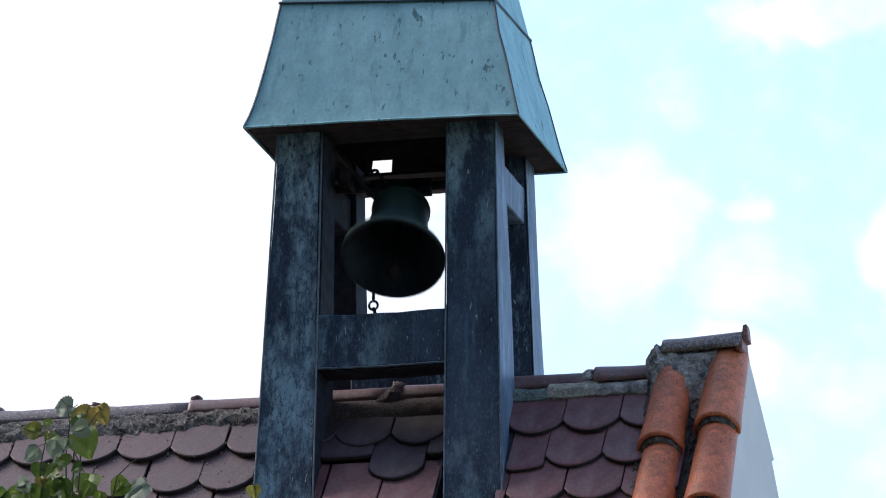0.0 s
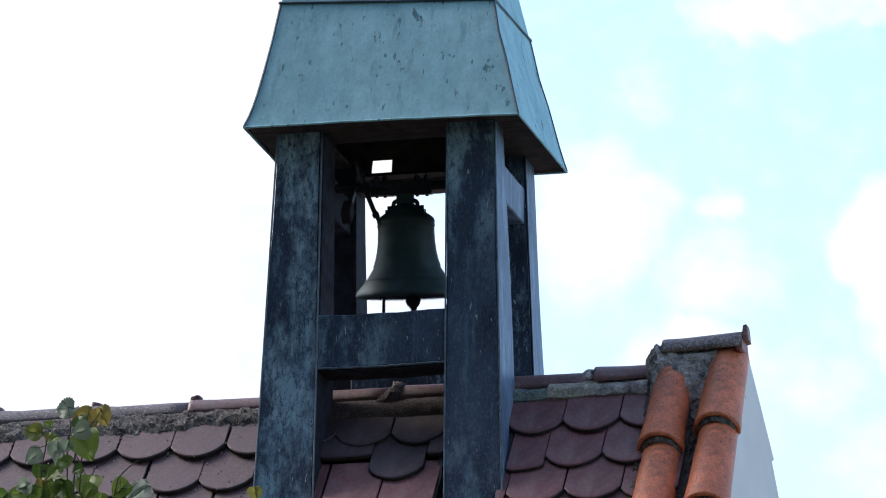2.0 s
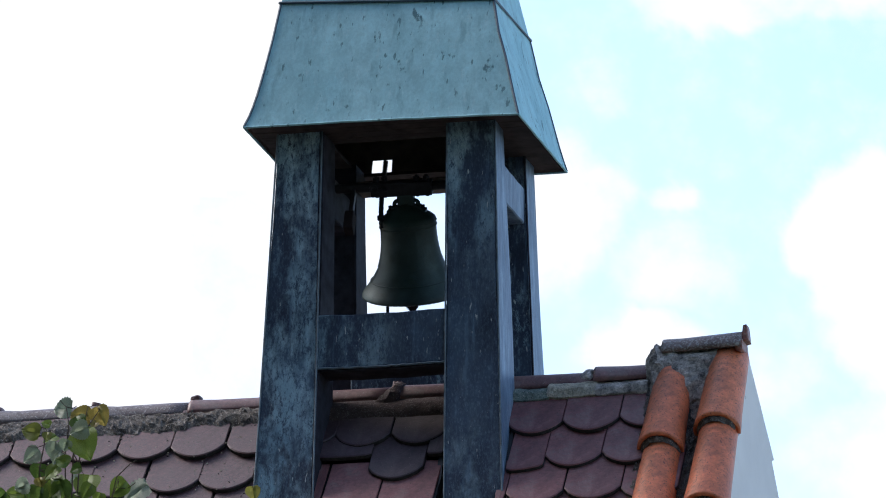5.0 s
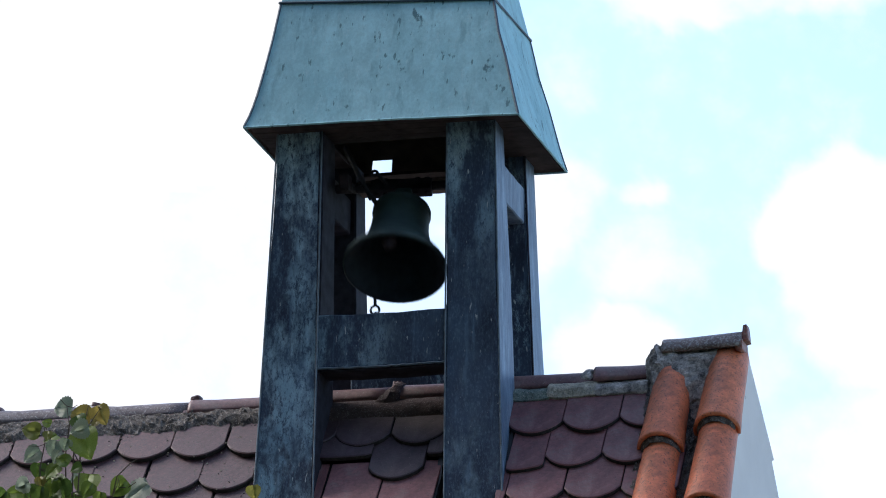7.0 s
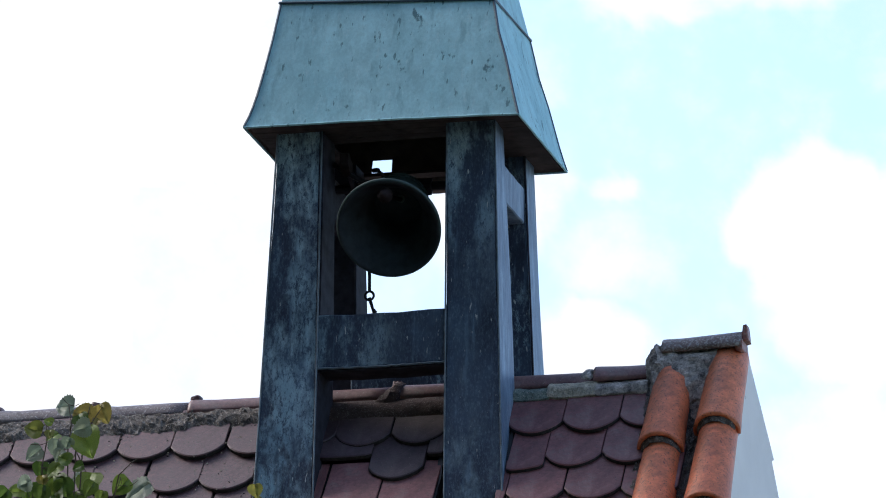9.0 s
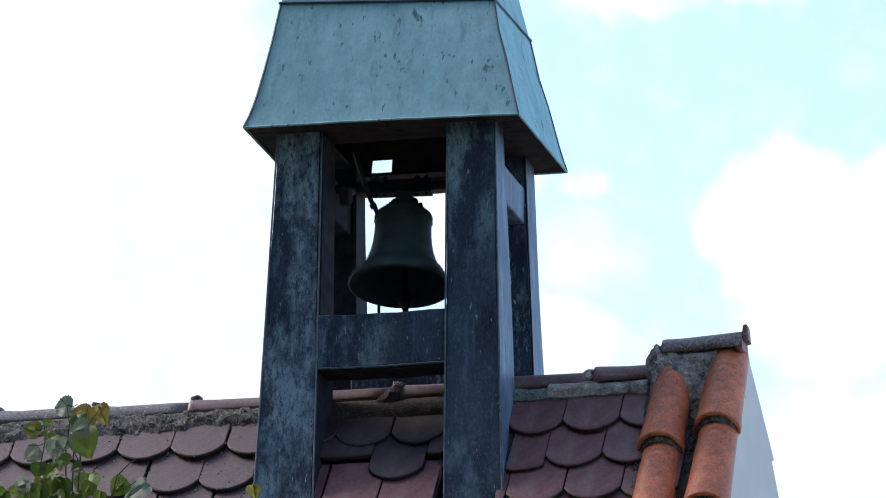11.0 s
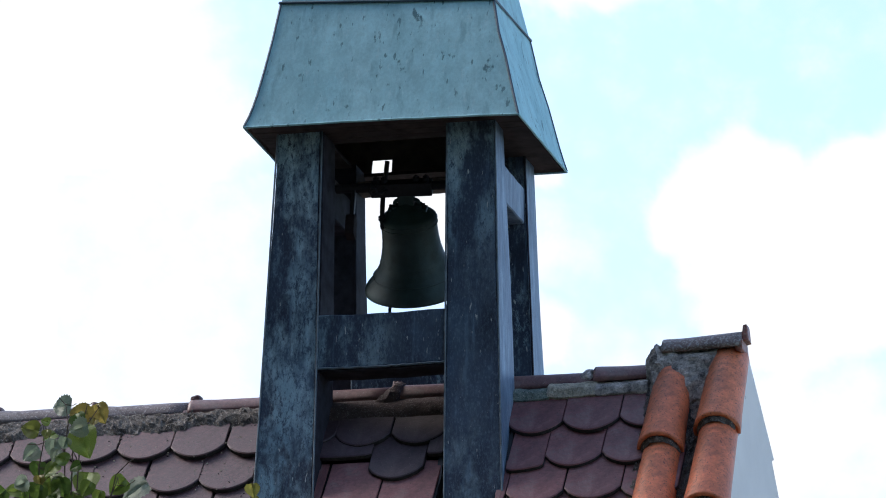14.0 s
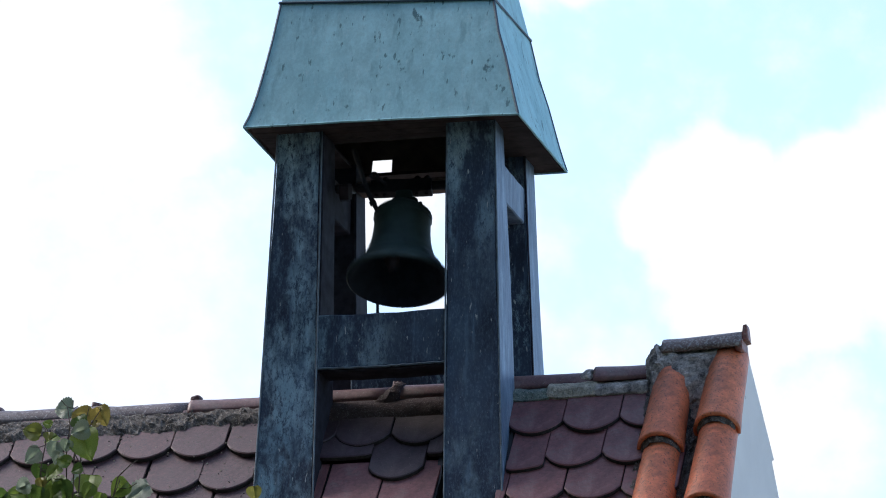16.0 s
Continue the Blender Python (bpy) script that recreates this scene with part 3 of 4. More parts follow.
part("lower_rope", tube(bmesh.new(), [(0.02, 0, -0.055), (0.024, 0, -0.2)], 0.005, 8), IRON, rope)

# ---- raised verge with barrel tiles ----
verge = part("verge", bmesh.new(), MORTAR, house)


def barrel(r0, r1, length, thick=0.012, sides=14, arc=radians(205)):
    """A tapered half-round tile along +y (down the slope), open below."""
    bm = bmesh.new()
    rings = []
    for f in (0.0, 0.25, 0.5, 0.75, 0.97, 1.0):
        r = r0 + (r1 - r0) * f + (0.003 if f > 0.9 else 0)
        angs = [math.pi / 2 - arc / 2 + arc * j / sides for j in range(sides + 1)]
        out = [(r * math.cos(a), f * length, r * math.sin(a)) for a in angs]
        inn = [((r - thick) * math.cos(a), f * length, (r - thick) * math.sin(a)) for a in reversed(angs)]
        rings.append(out + inn)
    prism(bm, rings)
    return bm


def ridge_tile(length=0.36, r0=0.058, r1=0.066):
    bm = barrel(r0, r1, length, 0.014, 12, radians(170))
    bmesh.ops.rotate(bm, verts=bm.verts, cent=(0, 0, 0), matrix=Matrix.Rotation(radians(90), 3, "Z"))
    return bm


def slope_matrix(x, s, h, turn=0.0, lift=0.0):
    """Axes of the front slope: x along the ridge, y down the slope, z out of it."""
    m = Matrix(((-1, 0, 0, 0), (0, -CP, -SP, 0), (0, -SP, CP, 0), (0, 0, 0, 1)))
    return Matrix.Translation(on_roof(x, s, h)) @ m @ Euler((lift, 0, turn)).to_matrix().to_4x4()


def shared(name, me, matrix, parent, label=""):
    ob = new(name, me)
    ob.parent = parent
    ob.matrix_basis = matrix
    return tagged(ob, label)


def mesh_of(bm, name, material, smooth=False):
    me = bpy.data.meshes.new(name)
    bm.to_mesh(me)
    bm.free()
    me.materials.append(material)
    if smooth:
        me.polygons.foreach_set("use_smooth", [True] * len(me.polygons))
    return me


BARREL = mesh_of(barrel(0.06, 0.073, 0.43), "barrel_tile", ORANGE, True)
SHORT = mesh_of(barrel(0.062, 0.073, 0.36), "barrel_tile", ORANGE, True)
for x, start in ((0.719, -0.053), (0.895, -0.125)):
    for k in range(8):
        topmost = k == 0 and x > 0.8
        shared("barrel_tile", SHORT if topmost else BARREL, slope_matrix(x + 0.002 * (k % 3 - 1), start + 0.07 * topmost + 0.372 * k, 0.02 + 0.01 * (x > 0.8), 0.01 * math.sin(k * 2.1), 0.045), verge)
# rough mortar left under the mouth of each barrel tile
for x, start in ((0.719, -0.053), (0.895, -0.125)):
    for k in range(3):
        bm = bmesh.new()
        at = start + 0.43 + 0.372 * k
        loops = []
        for q in range(21):
            g = radians(-95 + 190 * q / 20)
            rim = [(0.064, -0.05), (0.064, 0.001), (0.058, 0.012), (0.05, 0.006), (0.05, -0.05)]
            loops.append([on_roof(x + r * math.sin(g), at + d, 0.033 + 0.01 * (x > 0.8) + r * math.cos(g)) for r, d in rim])
        part("mortar_filling", roughen(prism(bm, loops), 0.007, 70), MORTAR, verge)
# mortar bed under and between them
bm = bmesh.new()
rows = []
cols = [0.615, 0.64, 0.66, 0.7, 0.74, 0.775, 0.802, 0.825, 0.86, 0.9, 0.925]
high = [0.0, 0.04, 0.05, 0.05, 0.05, 0.026, 0.006, 0.018, 0.05, 0.05, 0.04]
for j in range(281):
    s = -0.05 + (SLOPE + 0.03) * (j / 280) ** 1.5
    line = []
    for i in range(63):
        x = 0.615 + 0.005 * i
        h = float(np.interp(x, cols, high))
        v = Vector((x, s, 1))
        line.append(on_roof(x, s, h + 0.014 * noise.noise(v * 19) + 0.011 * noise.noise(v * 55) + 0.007 * noise.noise(v * 120)))
    rows.append(line)
prism(bm, rows, cap=False, closed=False)
part("mortar_bed", bm, MORTAR, verge, "dark lichened mortar between the barrel tiles")
part("verge_base", prism(bmesh.new(), [[on_roof(x, s, h) for x, h in ((0.62, -0.12), (XE - 0.004, -0.12), (XE - 0.004, -0.03), (0.62, -0.03))] for s in (0.0, SLOPE)]), EARTH, house)

# mortar hump over the end of the ridge
bm = bmesh.new()
prof = [(0.612, 5.90, 0.03), (0.622, 5.95, 0.05), (0.642, 5.985, 0.07), (0.668, 6.006, 0.085), (0.70, 5.996, 0.085), (0.78, 5.984, 0.085), (0.86, 5.984, 0.085), (0.925, 5.988, 0.075)]
loops = []
for x, z, w in prof:
    arc = [(-1.45, -0.42), (-1.25, -0.22), (-1.1, -0.115), (-0.85, -0.045), (-0.5, -0.008), (0, 0), (0.5, -0.008), (0.8, -0.03), (1, -0.09), (1, -0.16)]
    loops.append([(x, RY + 0.0 + a * w, z + b) for a, b in arc])
prism(bm, loops)
bmesh.ops.subdivide_edges(bm, edges=list(bm.edges), cuts=5, use_grid_fill=True)
roughen(roughen(roughen(bm, 0.012, 22), 0.006, 70), 0.005, 150)
part("mortar_hump", bm, HUMP, verge, "rough grey mortar hump at the ridge end")
# a ridge tile bedded in it, with a turned-up end block
END_TILE = mesh_of(ridge_tile(0.26, 0.066, 0.06), "end_tile", LICHEN, True)
shared("end_ridge_tile", END_TILE, pose(0.944, RY - 0.012, 5.964, 0, -2.0, 0), verge, "lichened ridge tile at the gable")
bm = prism(bmesh.new(), [[(0.942, RY - 0.05, 5.99), (0.964, RY - 0.05, 5.992), (0.964, RY + 0.02, 5.992), (0.942, RY + 0.02, 5.99)],
                         [(0.943, RY - 0.04, 6.047), (0.957, RY - 0.04, 6.05), (0.957, RY + 0.01, 6.05), (0.943, RY + 0.01, 6.047)]])
part("end_block", roughen(soften(bm, 0.005), 0.006, 45), OLD_RED, verge, "small weathered red clay end block")
part("end_flange", roughen(soften(box(bmesh.new(), (0.925, RY - 0.07, 5.953), (0.951, RY + 0.02, 5.998)), 0.009), 0.007, 45), OLD_RED, verge)

# ---- ridge tiles ----
ridge = part("ridge", bmesh.new(), RIDGE, house)


RIDGE_TILE = mesh_of(ridge_tile(), "ridge_tile", RIDGE, True)
RIDGE_WORN = mesh_of(roughen(ridge_tile(), 0.003, 30), "ridge_tile", RIDGE_OLD, True)
for k in range(15):
    x = 0.817 if k == 0 else 0.785 - 0.3237 * k if k < 3 else 0.828 - 0.345 * k
    z = (5.882 if k == 0 else 5.868 if x > 0.2 else 5.857 if x > -0.4 else 5.844) + 0.003 * math.sin(k * 3.3)
    shared("ridge_tile", RIDGE_TILE if x > -0.75 else RIDGE_WORN, pose(x, RY, z, 0, -1.2, 0.6 * math.sin(k * 1.7)), ridge)
    # little nib on the joint
    if k > 1:
        part("nib", roughen(soften(box(bmesh.new(), (x - 0.366, RY - 0.022, z + 0.05), (x - 0.334, RY + 0.022, z + 0.075)), 0.01), 0.005, 50), RIDGE, ridge)
# a lump of mortar at the raised joint beside the verge
bm = bmesh.new()
bmesh.ops.create_icosphere(bm, subdivisions=4, radius=1.0)
for v in bm.verts:
    v.co = Vector((0.432 + 0.03 * v.co.x, RY - 0.01 + 0.05 * v.co.y, 5.9 + (0.033 + 0.012 * v.co.x) * v.co.z))
part("mortar_lump", roughen(roughen(bm, 0.004, 40), 0.002, 120), HUMP, ridge)
# pointing along the front of the ridge tiles
for x0, x1, mat, deep, top, hh in ((XW, -0.9, MORTAR, 0.172, 0.07, 0.036), (-0.905, -0.42, MORTAR, 0.158, 0.06, 0.036), (-0.42, 0.01, EARTH, 0.15, 0.06, 0.038), (0.19, 0.315, GREENED, 0.104, 0.05, 0.042), (0.31, 0.47, MORTAR_PALE, 0.1, 0.035, 0.045), (0.465, 0.64, HUMP, 0.098, 0.045, 0.045)):
    bm = bmesh.new()
    n = int((x1 - x0) / 0.009)
    loops = []
    rough = 0.15 if mat is EARTH else 0.45 if x0 > 0 else 1.0
    for j in range(n + 1):
        x = x0 + (x1 - x0) * j / n
        d = deep + 0.008 * noise.noise(Vector((x * 9, 3, 0))) + 0.006 * noise.noise(Vector((x * 30, 1, 0)))
        t = top + 0.016 * rough * noise.noise(Vector((x * 17, 8, 0)))
        loop = [on_roof(x, t - 0.015, hh - 0.008)]
        for q in range(12):
            f = q / 11
            v = Vector((x, t + (d - t) * f, 0))
            bulge = hh + 0.012 * math.sin(math.pi * f) + rough * (0.008 * noise.noise(v * 24) + 0.006 * noise.noise(v * 70) + 0.005 * noise.noise(v * 140))
            loop.append(on_roof(x, v.y, bulge))
        loop.extend((on_roof(x, d, -0.02), on_roof(x, t - 0.015, -0.02)))
        loops.append(loop)
    part("pointing", prism(bm, loops), mat, ridge, "uneven mortar pointing under the ridge tiles")
# collar of mortar draped over the ridge joint inside the turret
loops = []
for q in range(20):
    g = radians(-50 + 165 * q / 19)
    f = max(0.0, (q - 6) / 13)
    x, w = -0.2 - 0.05 * f * f, 0.014 + 0.03 * f * f
    ring_pts = []
    for u, r in ((-1.3, 0.058), (-1.0, 0.068), (-0.5, 0.073), (0, 0.075), (0.5, 0.074), (1.0, 0.07), (1.3, 0.058)):
        r += 0.014 * f * f
        ring_pts.append((x + u * w, RY - r * math.sin(g), 5.853 + r * math.cos(g)))
    loops.append(ring_pts)
part("mortar_smear", roughen(prism(bmesh.new(), loops), 0.004, 60), EARTH, ridge, "smear of mortar over a ridge joint")

# ---- young tree: leafy shoots in front of the roof ----
TREE_Y = -1.75
tree = thing("young_tree", (-0.98, TREE_Y, 0), "slender leafy shoots with green and yellowing leaves", "tree")
BASE[tree] = Vector((0, 0, 0))


def leaf_mesh(material, seed, tooth=0.014):
    """A broad pointed leaf of unit length along +y with a toothed rim, curled and lightly folded."""
    r = random.Random(seed)
    bm = bmesh.new()
    half = [(0.0, 0.03)]
    for q in range(1, 16):
        y = q / 16
        half.append((0.5 * math.sin(math.pi * y ** 0.72) ** 0.62 * (1 - 0.25 * y), y - 0.05 * (1 - y) ** 6))
    half.append((0.0, 1.04))
    bend, roll = r.uniform(0.1, 0.35), r.uniform(0.05, 0.3)

    def at(x, y):
        return (x, y, roll * abs(x) ** 1.5 - bend * (y - 0.4) ** 2 + 0.02 * math.sin(9 * y + 5 * x))
    mid = [bm.verts.new(at(0, y)) for _, y in half]
    for sx in (-1, 1):
        inner = [bm.verts.new(at(sx * x * 0.5, y)) for x, y in half]
        side = [bm.verts.new(at(sx * (x + (tooth if i % 2 else -0.6 * tooth) * (0 < x)), y)) for i, (x, y) in enumerate(half)]
        for a, b in ((mid, inner), (inner, side)):
            for i in range(len(half) - 1):
                bm.faces.new((a[i], a[i + 1], b[i + 1], b[i]))
    bmesh.ops.remove_doubles(bm, verts=bm.verts, dist=0.0005)
    return mesh_of(bm, "leaf", material, True)


LEAVES = [[leaf_mesh(m, q, tooth) for q in (1, 5, 9)] for m, tooth in ((LEAF, 0.014), (LEAF_YELLOW, 0.018), (LEAF_PALE, 0.035))]

# shoots: upright stems from the ground, forking near the top
SHOOTS = [((-0.586, 5.358), (-0.626, 5.222)), ((-0.719, 5.306), (-0.728, 5.177)), ((-0.551, 5.346), (-0.604, 5.268)), ((-0.486, 5.137), (-0.515, 5.065)), ((-0.433, 5.191), (-0.492, 5.143)), ((-0.076, 5.08), (-0.103, 5.02)), ((-0.652, 5.361), (-0.65, 5.223)), ((-0.772, 5.145), (-0.752, 5.077))]
TO = Vector((-0.98, TREE_Y, 0))
STEMS = []
part("trunk", tube(bmesh.new(), [(0, 0, 0), (0.06, 0.02, 1.5), (0.2, -0.02, 3.2), (0.33, 0, 4.6), (0.34, 0, 4.9)], [0.03, 0.026, 0.018, 0.009, 0.006], 10), BARK, tree)
for (xt, zt), (xm, zm) in SHOOTS:
    pts = [(0.33, 0, 4.5), ((xm - TO.x + 0.33) / 2, 0.03, (zm + 4.5) / 2), (xm - TO.x, 0.0, zm), ((xm + xt) / 2 - TO.x + 0.012, -0.01, (zm + zt) / 2 + 0.01), (xt - TO.x, 0, zt)]
    STEMS.extend((p[0] + TO.x, p[2]) for p in pts[2:])
    part("branch", tube(bmesh.new(), pts, [0.003, 0.0026, 0.0021, 0.0017, 0.0012], 6), BARK, tree)
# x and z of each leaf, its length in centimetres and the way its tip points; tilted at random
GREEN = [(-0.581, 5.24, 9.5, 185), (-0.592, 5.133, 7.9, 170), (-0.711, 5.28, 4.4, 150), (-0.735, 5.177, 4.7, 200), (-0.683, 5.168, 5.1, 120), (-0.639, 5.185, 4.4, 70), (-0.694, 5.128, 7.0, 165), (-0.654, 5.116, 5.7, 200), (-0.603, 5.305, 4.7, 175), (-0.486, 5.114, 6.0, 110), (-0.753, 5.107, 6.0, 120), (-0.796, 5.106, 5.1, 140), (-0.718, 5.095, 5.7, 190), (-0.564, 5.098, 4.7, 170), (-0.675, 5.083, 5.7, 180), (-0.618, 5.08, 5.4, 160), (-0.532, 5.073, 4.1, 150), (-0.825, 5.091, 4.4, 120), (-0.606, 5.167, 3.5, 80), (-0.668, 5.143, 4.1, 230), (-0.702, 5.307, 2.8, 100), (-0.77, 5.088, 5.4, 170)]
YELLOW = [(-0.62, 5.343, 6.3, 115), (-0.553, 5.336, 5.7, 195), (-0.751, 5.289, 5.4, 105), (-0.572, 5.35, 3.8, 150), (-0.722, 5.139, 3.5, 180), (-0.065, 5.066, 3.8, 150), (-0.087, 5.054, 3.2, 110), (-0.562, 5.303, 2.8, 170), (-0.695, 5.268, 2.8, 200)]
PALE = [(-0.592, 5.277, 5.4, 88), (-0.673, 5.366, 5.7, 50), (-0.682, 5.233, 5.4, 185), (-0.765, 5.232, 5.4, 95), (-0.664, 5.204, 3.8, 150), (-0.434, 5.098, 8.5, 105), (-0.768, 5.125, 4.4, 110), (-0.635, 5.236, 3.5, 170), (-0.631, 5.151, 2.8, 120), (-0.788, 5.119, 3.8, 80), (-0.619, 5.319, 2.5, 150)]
rng = random.Random(4)
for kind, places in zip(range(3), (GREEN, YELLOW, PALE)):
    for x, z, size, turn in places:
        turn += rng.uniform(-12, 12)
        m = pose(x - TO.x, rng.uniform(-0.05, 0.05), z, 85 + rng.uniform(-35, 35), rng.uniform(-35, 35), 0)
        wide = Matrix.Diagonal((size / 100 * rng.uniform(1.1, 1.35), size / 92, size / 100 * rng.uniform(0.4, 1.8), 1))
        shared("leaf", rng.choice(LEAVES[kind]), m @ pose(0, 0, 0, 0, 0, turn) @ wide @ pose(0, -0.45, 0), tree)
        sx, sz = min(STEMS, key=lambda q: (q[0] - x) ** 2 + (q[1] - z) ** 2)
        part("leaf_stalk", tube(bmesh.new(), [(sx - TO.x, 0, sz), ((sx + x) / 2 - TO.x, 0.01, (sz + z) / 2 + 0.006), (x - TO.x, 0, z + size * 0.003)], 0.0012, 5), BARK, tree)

# ---- clouds: one far bank that drifts with the wind ----
PX = 0.277                       # metres on the bank for one step of its plan
FAR = 2500.0
puffs = [(1445, 405, 125, 115, 1.5), (1655, 415, 130, 130, 1.5), (1530, 545, 170, 120, 1.5), (1850, 400, 200, 190, 1.3), (1560, 800, 210, 140, 0.7),
         (1180, 0, 130, 45, 0.85), (1075, 325, 60, 30, 0.6), (1090, 455, 110, 70, 0.5), (1040, 620, 110, 75, 1.1), (850, 360, 115, 130, 0.85),
         (1230, 660, 120, 60, 0.35), (1400, -20, 90, 40, 0.6), (960, 120, 60, 60, 0.3)]


def cloud_density(x, y):
    for size, push in ((150, 45), (60, 26), (28, 13)):
        w = noise.noise_vector(Vector((x / size, y / size, size)))
        x, y = x + push * w.x, y + push * 0.8 * w.y
    d = max(0.0, min(1.6, (545 + 0.35 * min(y, 260) - x) / 90)) if y < 330 else max(0.0, min(1.6, (760 - x) / 160))
    if y >= 330 and x > 220:
        d *= 0.52
    for cx, cy, rx, ry, k in puffs:
        q = ((x - cx) / rx) ** 2 + ((y - cy) / ry) ** 2
        if q < 1.8:
            d = max(d, k * (1.8 - q) / 1.1)
    if x > 2100 or y < -250 or y > 1000:
        d = max(d, 0.55 + 0.5 * noise.noise(Vector((x / 300, y / 220, 5))))
    return d


bm = bmesh.new()
NX, NY, STEP = 300, 135, 12
grid = []
values = []
for j in range(NY + 1):
    line = []
    for i in range(NX + 1):
        x, y = -700 + i * STEP, -350 + j * STEP
        line.append(bm.verts.new(((x - 784) * PX, -(y - 441) * PX, 0)))
        values.append(cloud_density(x, y))
    grid.append(line)
for j in range(NY):
    for i in range(NX):
        bm.faces.new((grid[j][i], grid[j][i + 1], grid[j + 1][i + 1], grid[j + 1][i]))
k = Mat("sunlit cloud", 1.0)
a = k.t.nodes.new("ShaderNodeAttribute")
a.attribute_name = "cloud_cover"
billow = k.noise(1 / 26, (1, 1, 1), 7, 0.58)
fine = k.t.nodes.new("ShaderNodeMath")
fine.operation = "MULTIPLY_ADD"
k.put(billow, fine.inputs[0])
fine.inputs[1].default_value = 1.7
k.put(a.outputs["Fac"], fine.inputs[2])
cover = k.t.nodes.new("ShaderNodeMapRange")
cover.interpolation_type = "SMOOTHSTEP"
cover.inputs["From Min"].default_value, cover.inputs["From Max"].default_value = 0.62, 2.1
k.put(fine.outputs[0], cover.inputs[0])
glow = k.t.nodes.new("ShaderNodeEmission")
glow.inputs[0].default_value, glow.inputs[1].default_value = (1.0, 1.0, 1.0, 1), 0.5
clear = k.t.nodes.new("ShaderNodeBsdfTransparent")
mx = k.t.nodes.new("ShaderNodeMixShader")
k.put(cover.outputs[0], mx.inputs[0])
k.put(clear.outputs[0], mx.inputs[1])
k.put(glow.outputs[0], mx.inputs[2])
k.put(mx.outputs[0], k.t.nodes["Material Output"].inputs[0])
clouds = part("cloud_bank", bm, k.m, None)
clouds.data.attributes.new("cloud_cover", "FLOAT", "POINT").data.foreach_set("value", values)
tagged(clouds, "bright white cumulus clouds drifting across pale blue sky", "cloud", kind="structure")

# ---- roof tiles, the nearest last rows first ----
def beaver_tail(w=0.183, length=0.27, t=0.013, cut=0.0, rise=0.052):
    """A flat clay tile with a rounded tail; y runs down the slope to the tail at 0."""
    bm = bmesh.new()
    h = w / 2
    out = [(-h, -length), (h - cut, -length)]
    for j in range(11):
        x = h - cut - (w - cut) * j / 10
        out.append((x, -rise * (x / h) ** 2 - (0.006 if j in (0, 10) else 0)))
    low = [bm.verts.new((x, y, 0)) for x, y in out]
    top = [bm.verts.new((x, y, t)) for x, y in out]
    rim = [bm.verts.new((x * 0.975, y - 0.004 if y > -0.2 else y, t + 0.003)) for x, y in out]
    bm.faces.new(low[::-1])
    bm.faces.new(rim)
    for i in range(len(out)):
        j = (i + 1) % len(out)
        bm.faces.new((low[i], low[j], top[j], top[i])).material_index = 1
        bm.faces.new((top[i], top[j], rim[j], rim[i]))
    bmesh.ops.recalc_face_normals(bm, faces=bm.faces)
    return bm


TILES = {m: mesh_of(beaver_tail(), "roof_tile", m) for m in (TILE, TILE_OLD, TILE_SHADED)}
SQUARE = mesh_of(beaver_tail(rise=0.004), "roof_tile", TILE_SHADED)
HALF = mesh_of(beaver_tail(0.178, 0.27, 0.013, 0.06, 0.02), "roof_tile", TILE)
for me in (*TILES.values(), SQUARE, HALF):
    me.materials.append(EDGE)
PITCH_X, GAUGE = 0.186, 0.165
rng = random.Random(9)
rest = bmesh.new()
placed = 0
for row in range(17):
    s = 0.282 + GAUGE * row
    for i in range(-23, 6):
        x = -0.281 + PITCH_X * i + (PITCH_X / 2 if row % 2 else 0)
        right = x > 0.05
        if right:
            x += (0.01, 0.065, 0.055)[row % 3]
        if x > (0.73 if right else 0.6) or x < XW + 0.05:
            continue
        if row == 1 and (-0.4 < x < 0.02 or 0.2 < x < 0.3):
            continue
        old = x < -0.55
        if old and row % 2:
            x += 0.033
        ds = -0.012 if right else (0.022 if old else 0.006)
        m = slope_matrix(x + rng.uniform(-0.003, 0.003), s + ds + rng.uniform(-0.006, 0.006), 0.036 + rng.uniform(0, 0.003), rng.uniform(-0.012, 0.012), 0.09 + rng.uniform(0, 0.012))
        if row < 12 and x > -2.0 and placed < 290:
            me = TILES[TILE_OLD if old else TILE_SHADED if -0.5 < x < 0.02 and row < 2 else TILE]
            # tiles beside the turret's posts are cut to the space that is left
            x0, x1 = x - 0.089, x + 0.089
            for p0, p1 in ((-0.618, -0.418), (0.0, 0.204)):
                if s > 0.4 and s < 0.9 and x0 < p1 and x1 > p0:
                    x0, x1 = (p1, x1) if x1 - p1 > p0 - x0 else (x0, p0)
            if x1 - x0 < 0.03:
                continue
            cut = Matrix.Diagonal(((x1 - x0) / 0.178, 1, 1, 1))
            shared("roof_tile", me, Matrix.Translation(((x0 + x1) / 2 - x, 0, 0)) @ m @ cut, roof)
            placed += 1
        else:
            one = beaver_tail()
            bmesh.ops.transform(one, matrix=m, verts=one.verts)
            tmp = bpy.data.meshes.new("tmp")
            one.to_mesh(tmp)
            one.free()
            rest.from_mesh(tmp)
            bpy.data.meshes.remove(tmp)
far = tagged(part("far_tiles", rest, TILE_OLD, roof), kind="stuff")
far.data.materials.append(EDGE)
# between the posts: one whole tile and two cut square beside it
for me, x, at, wide in ((TILES[TILE_SHADED], -0.147, 0.452, 1.0), (SQUARE, -0.329, 0.34, 1.0), (SQUARE, -0.024, 0.345, 0.3)):
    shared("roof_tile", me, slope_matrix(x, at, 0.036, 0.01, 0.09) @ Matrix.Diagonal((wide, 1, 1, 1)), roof)
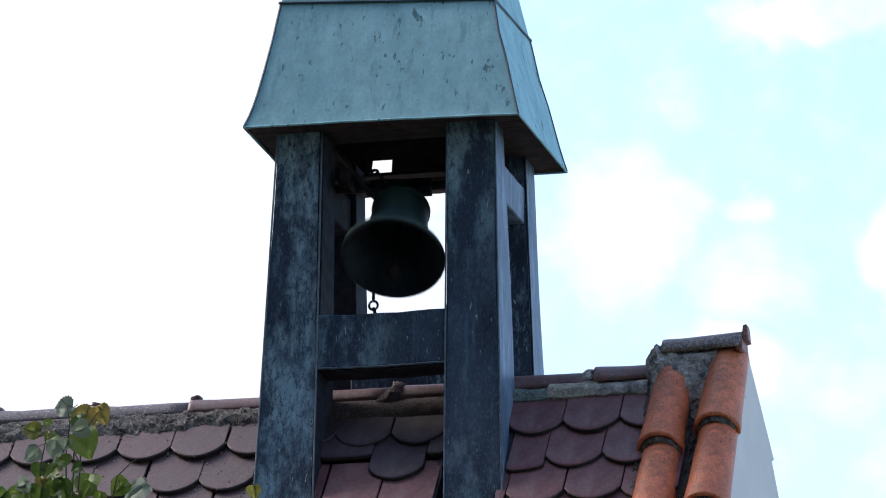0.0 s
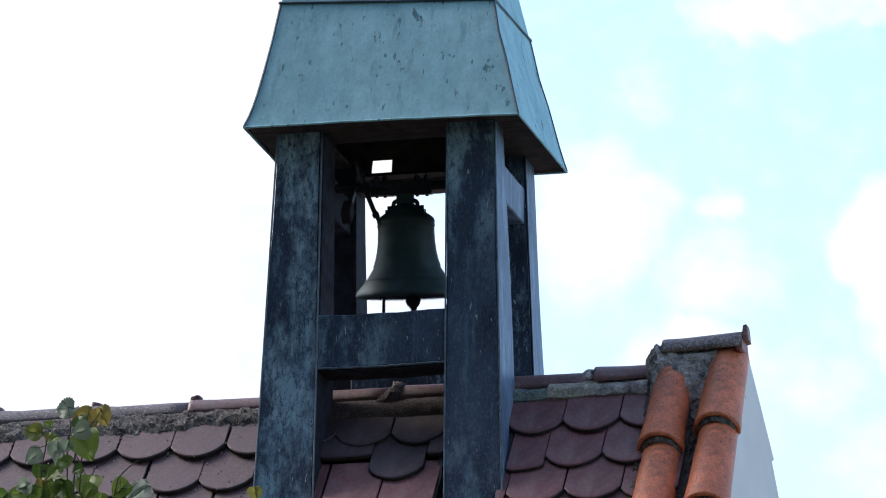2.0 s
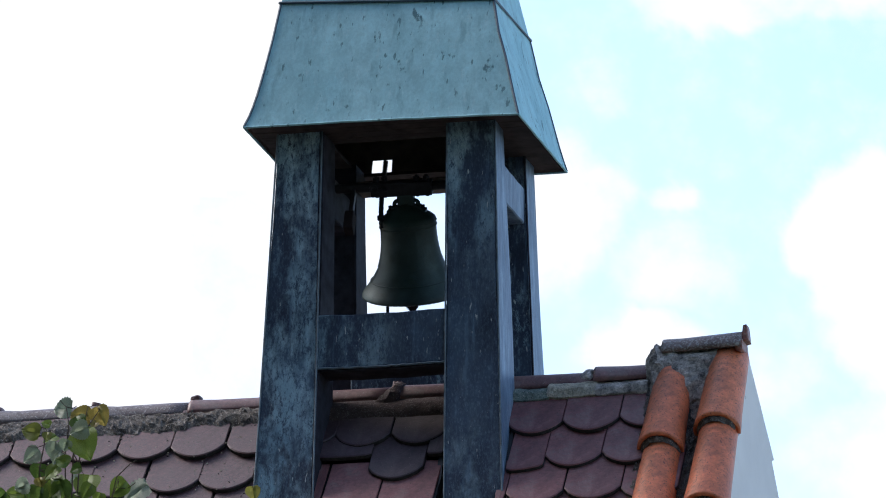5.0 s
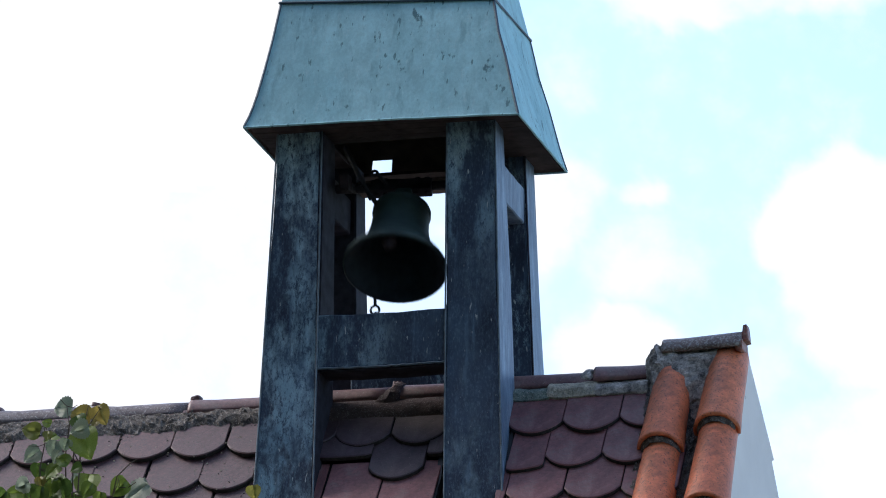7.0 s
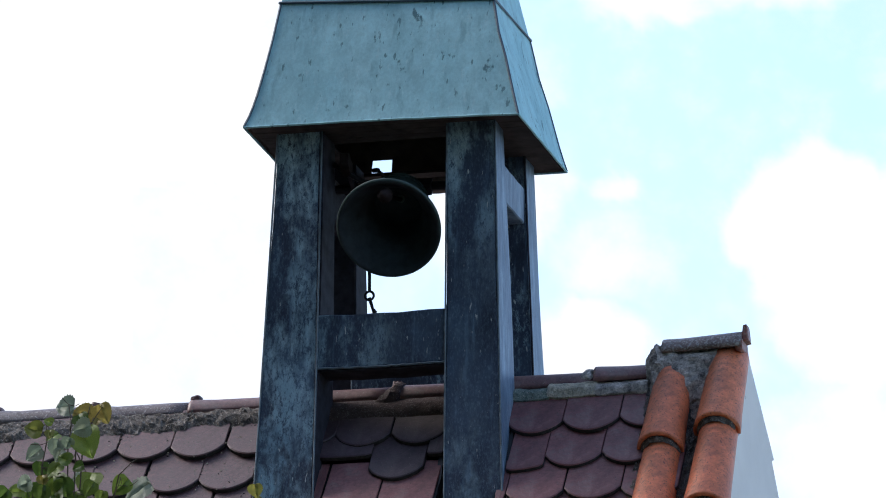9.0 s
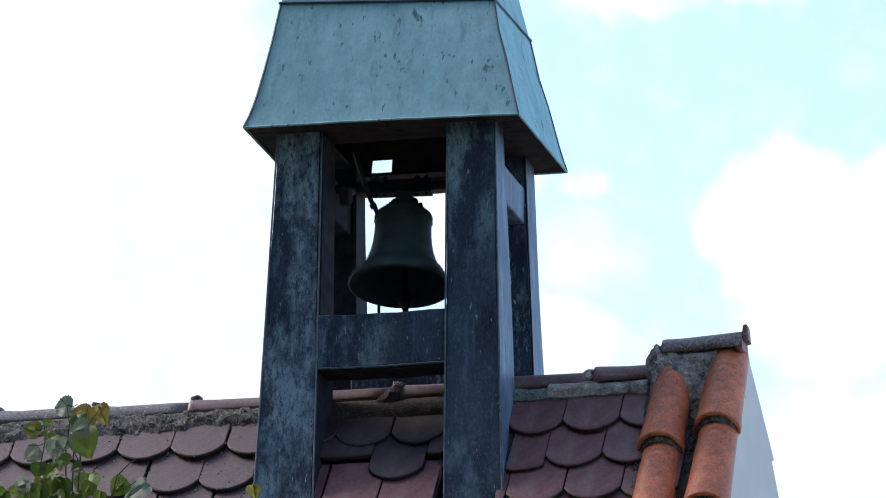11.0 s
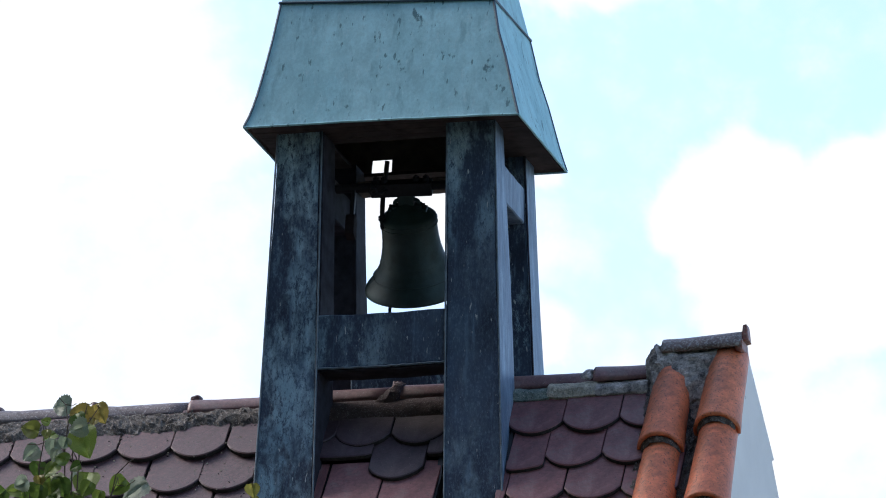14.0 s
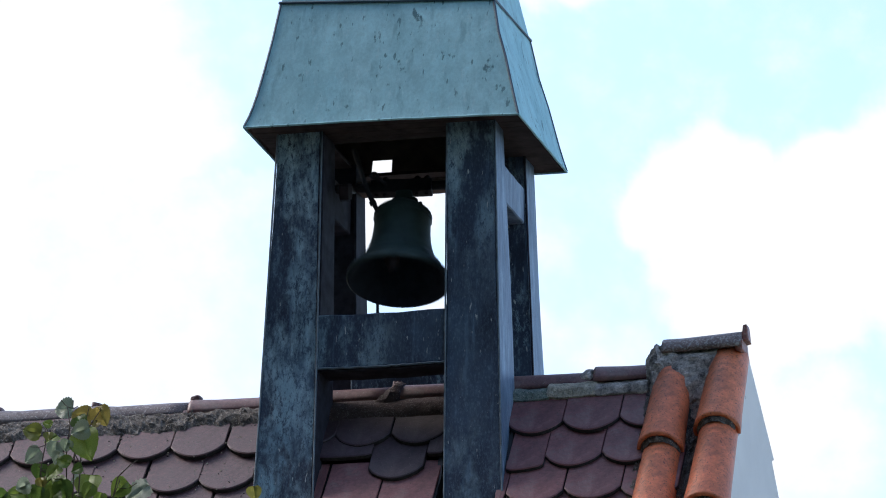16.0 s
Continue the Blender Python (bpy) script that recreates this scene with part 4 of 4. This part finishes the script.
shared("roof_tile", HALF, slope_matrix(0.253, 0.28 + GAUGE, 0.037, 0, 0.095), roof)

# crumbs of mortar and moss lying on the old tiles and in their joints
for name, mat, count, seed in (("mortar_crumbs", MORTAR_PALE, 170, 3), ("moss_crumbs", EDGE, 130, 8)):
    rng = random.Random(seed)
    bm = bmesh.new()
    for _ in range(count):
        x, at = rng.uniform(-1.45, -0.63), 0.15 + 0.5 * rng.random() ** 1.3
        row = math.ceil((at - 0.304) / GAUGE)
        if rng.random() < 0.45:
            joint = -0.374 + (PITCH_X / 2 + 0.033 if row % 2 else 0)
            x = joint + PITCH_X * round((x - joint) / PITCH_X) + rng.uniform(-0.008, 0.008)
        h = 0.052 - 0.09 * (0.304 + GAUGE * row - at)
        r = rng.uniform(0.0012, 0.0034)
        lump = bmesh.ops.create_icosphere(bm, subdivisions=1, radius=r)["verts"]
        for v in lump:
            v.co = on_roof(x, at, h) + v.co * rng.uniform(0.6, 1.4)
    tagged(part(name, bm, mat, roof, "loose crumbs on the old tiles"), kind="stuff")


# ---- what moves ----
PEAKS = [(-0.97, 55), (0.163, 54), (1.23, 57), (2.35, 57), (3.455, 55.5), (4.57, 55), (5.69, 54), (6.81, 54.5), (7.90, 53), (9.0, 54), (10.13, 54),
         (11.265, 54), (12.345, 55.5), (13.49, 58), (14.64, 56.5), (15.755, 57), (16.87, 57)]
REAR = -43.0
ROPE_Z = 6.289


def swing(t):
    """The bell's angle towards the viewer, in degrees, and its phase from 0 to 1."""
    for (t0, a0), (t1, a1) in zip(PEAKS, PEAKS[1:]):
        if t0 <= t <= t1:
            f = (t - t0) / (t1 - t0)
            front = (a0 if f < 0.5 else a1) - 2.5
            return (front + REAR) / 2 + (front - REAR) / 2 * math.cos(2 * math.pi * f), f
    return 0.0, 0.0


def clapper_angle(f):
    """The clapper rests on the front lip, then on the back lip, and flies across between."""
    def cross(q):
        q = max(0.0, min(1.0, q))
        return q * q * (3 - 2 * q)
    if f < 0.2:
        return 26.0
    if f < 0.55:
        return 26 - 46 * cross((f - 0.27) / 0.27)
    if f < 0.75:
        return -20.0
    return -20 + 46 * cross((f - 0.77) / 0.26)


def motions():
    times = [i / 15 for i in range(241)]
    bell_rows, clapper_rows, stay_rows, rope_rows, tree_rows = [], [], [], [], []
    for t in times:
        a, f = swing(t)
        bell_rows.append((t, pose(PIVOT.x, PIVOT.y, PIVOT.z, -a, 0, 5)))
        clapper_rows.append((t, pose(0, 0, -58 * S, -clapper_angle(f))))
        stay_rows.append((t, pose(-45 * S, -0.05, -62 * S, a) @ pose(0, 0, 0, 0, -max(0.0, min(24.0, (a + 31) * 1.6)) - max(0.0, a - 20) * 1.2, 0)))
        rope_rows.append((t, pose(-0.37 + (52 - a) * 0.0008, 0.44, ROPE_Z - 0.15 * (math.sin(radians(52)) - math.sin(radians(a))))))
    walk(bell, bell_rows)
    walk(clapper, clapper_rows)
    walk(stay, stay_rows)
    walk(rope, rope_rows)
    for i in range(65):
        t = i / 4
        g = 0.5 + 0.5 * math.sin(t * 0.9 + 0.7 * math.sin(t * 1.7))
        tree_rows.append((t, pose(TO.x, TO.y, 0.004 * math.sin(t * 2.3), 0.03 * math.sin(t * 1.9), 0.07 * (g - 0.5) + 0.03 * math.sin(t * 3.1), 0)))
    walk(tree, tree_rows)
    base = look(EYE, TARGET, 0.75)
    cloud_rows = []
    for i in range(33):
        t = i / 2
        shift = Matrix.Translation((-26.6 * (t - 9) * PX, 4.3 * (t - 9) * PX, -FAR))
        cloud_rows.append((t, base @ shift))
    walk(clouds, cloud_rows)


motions()
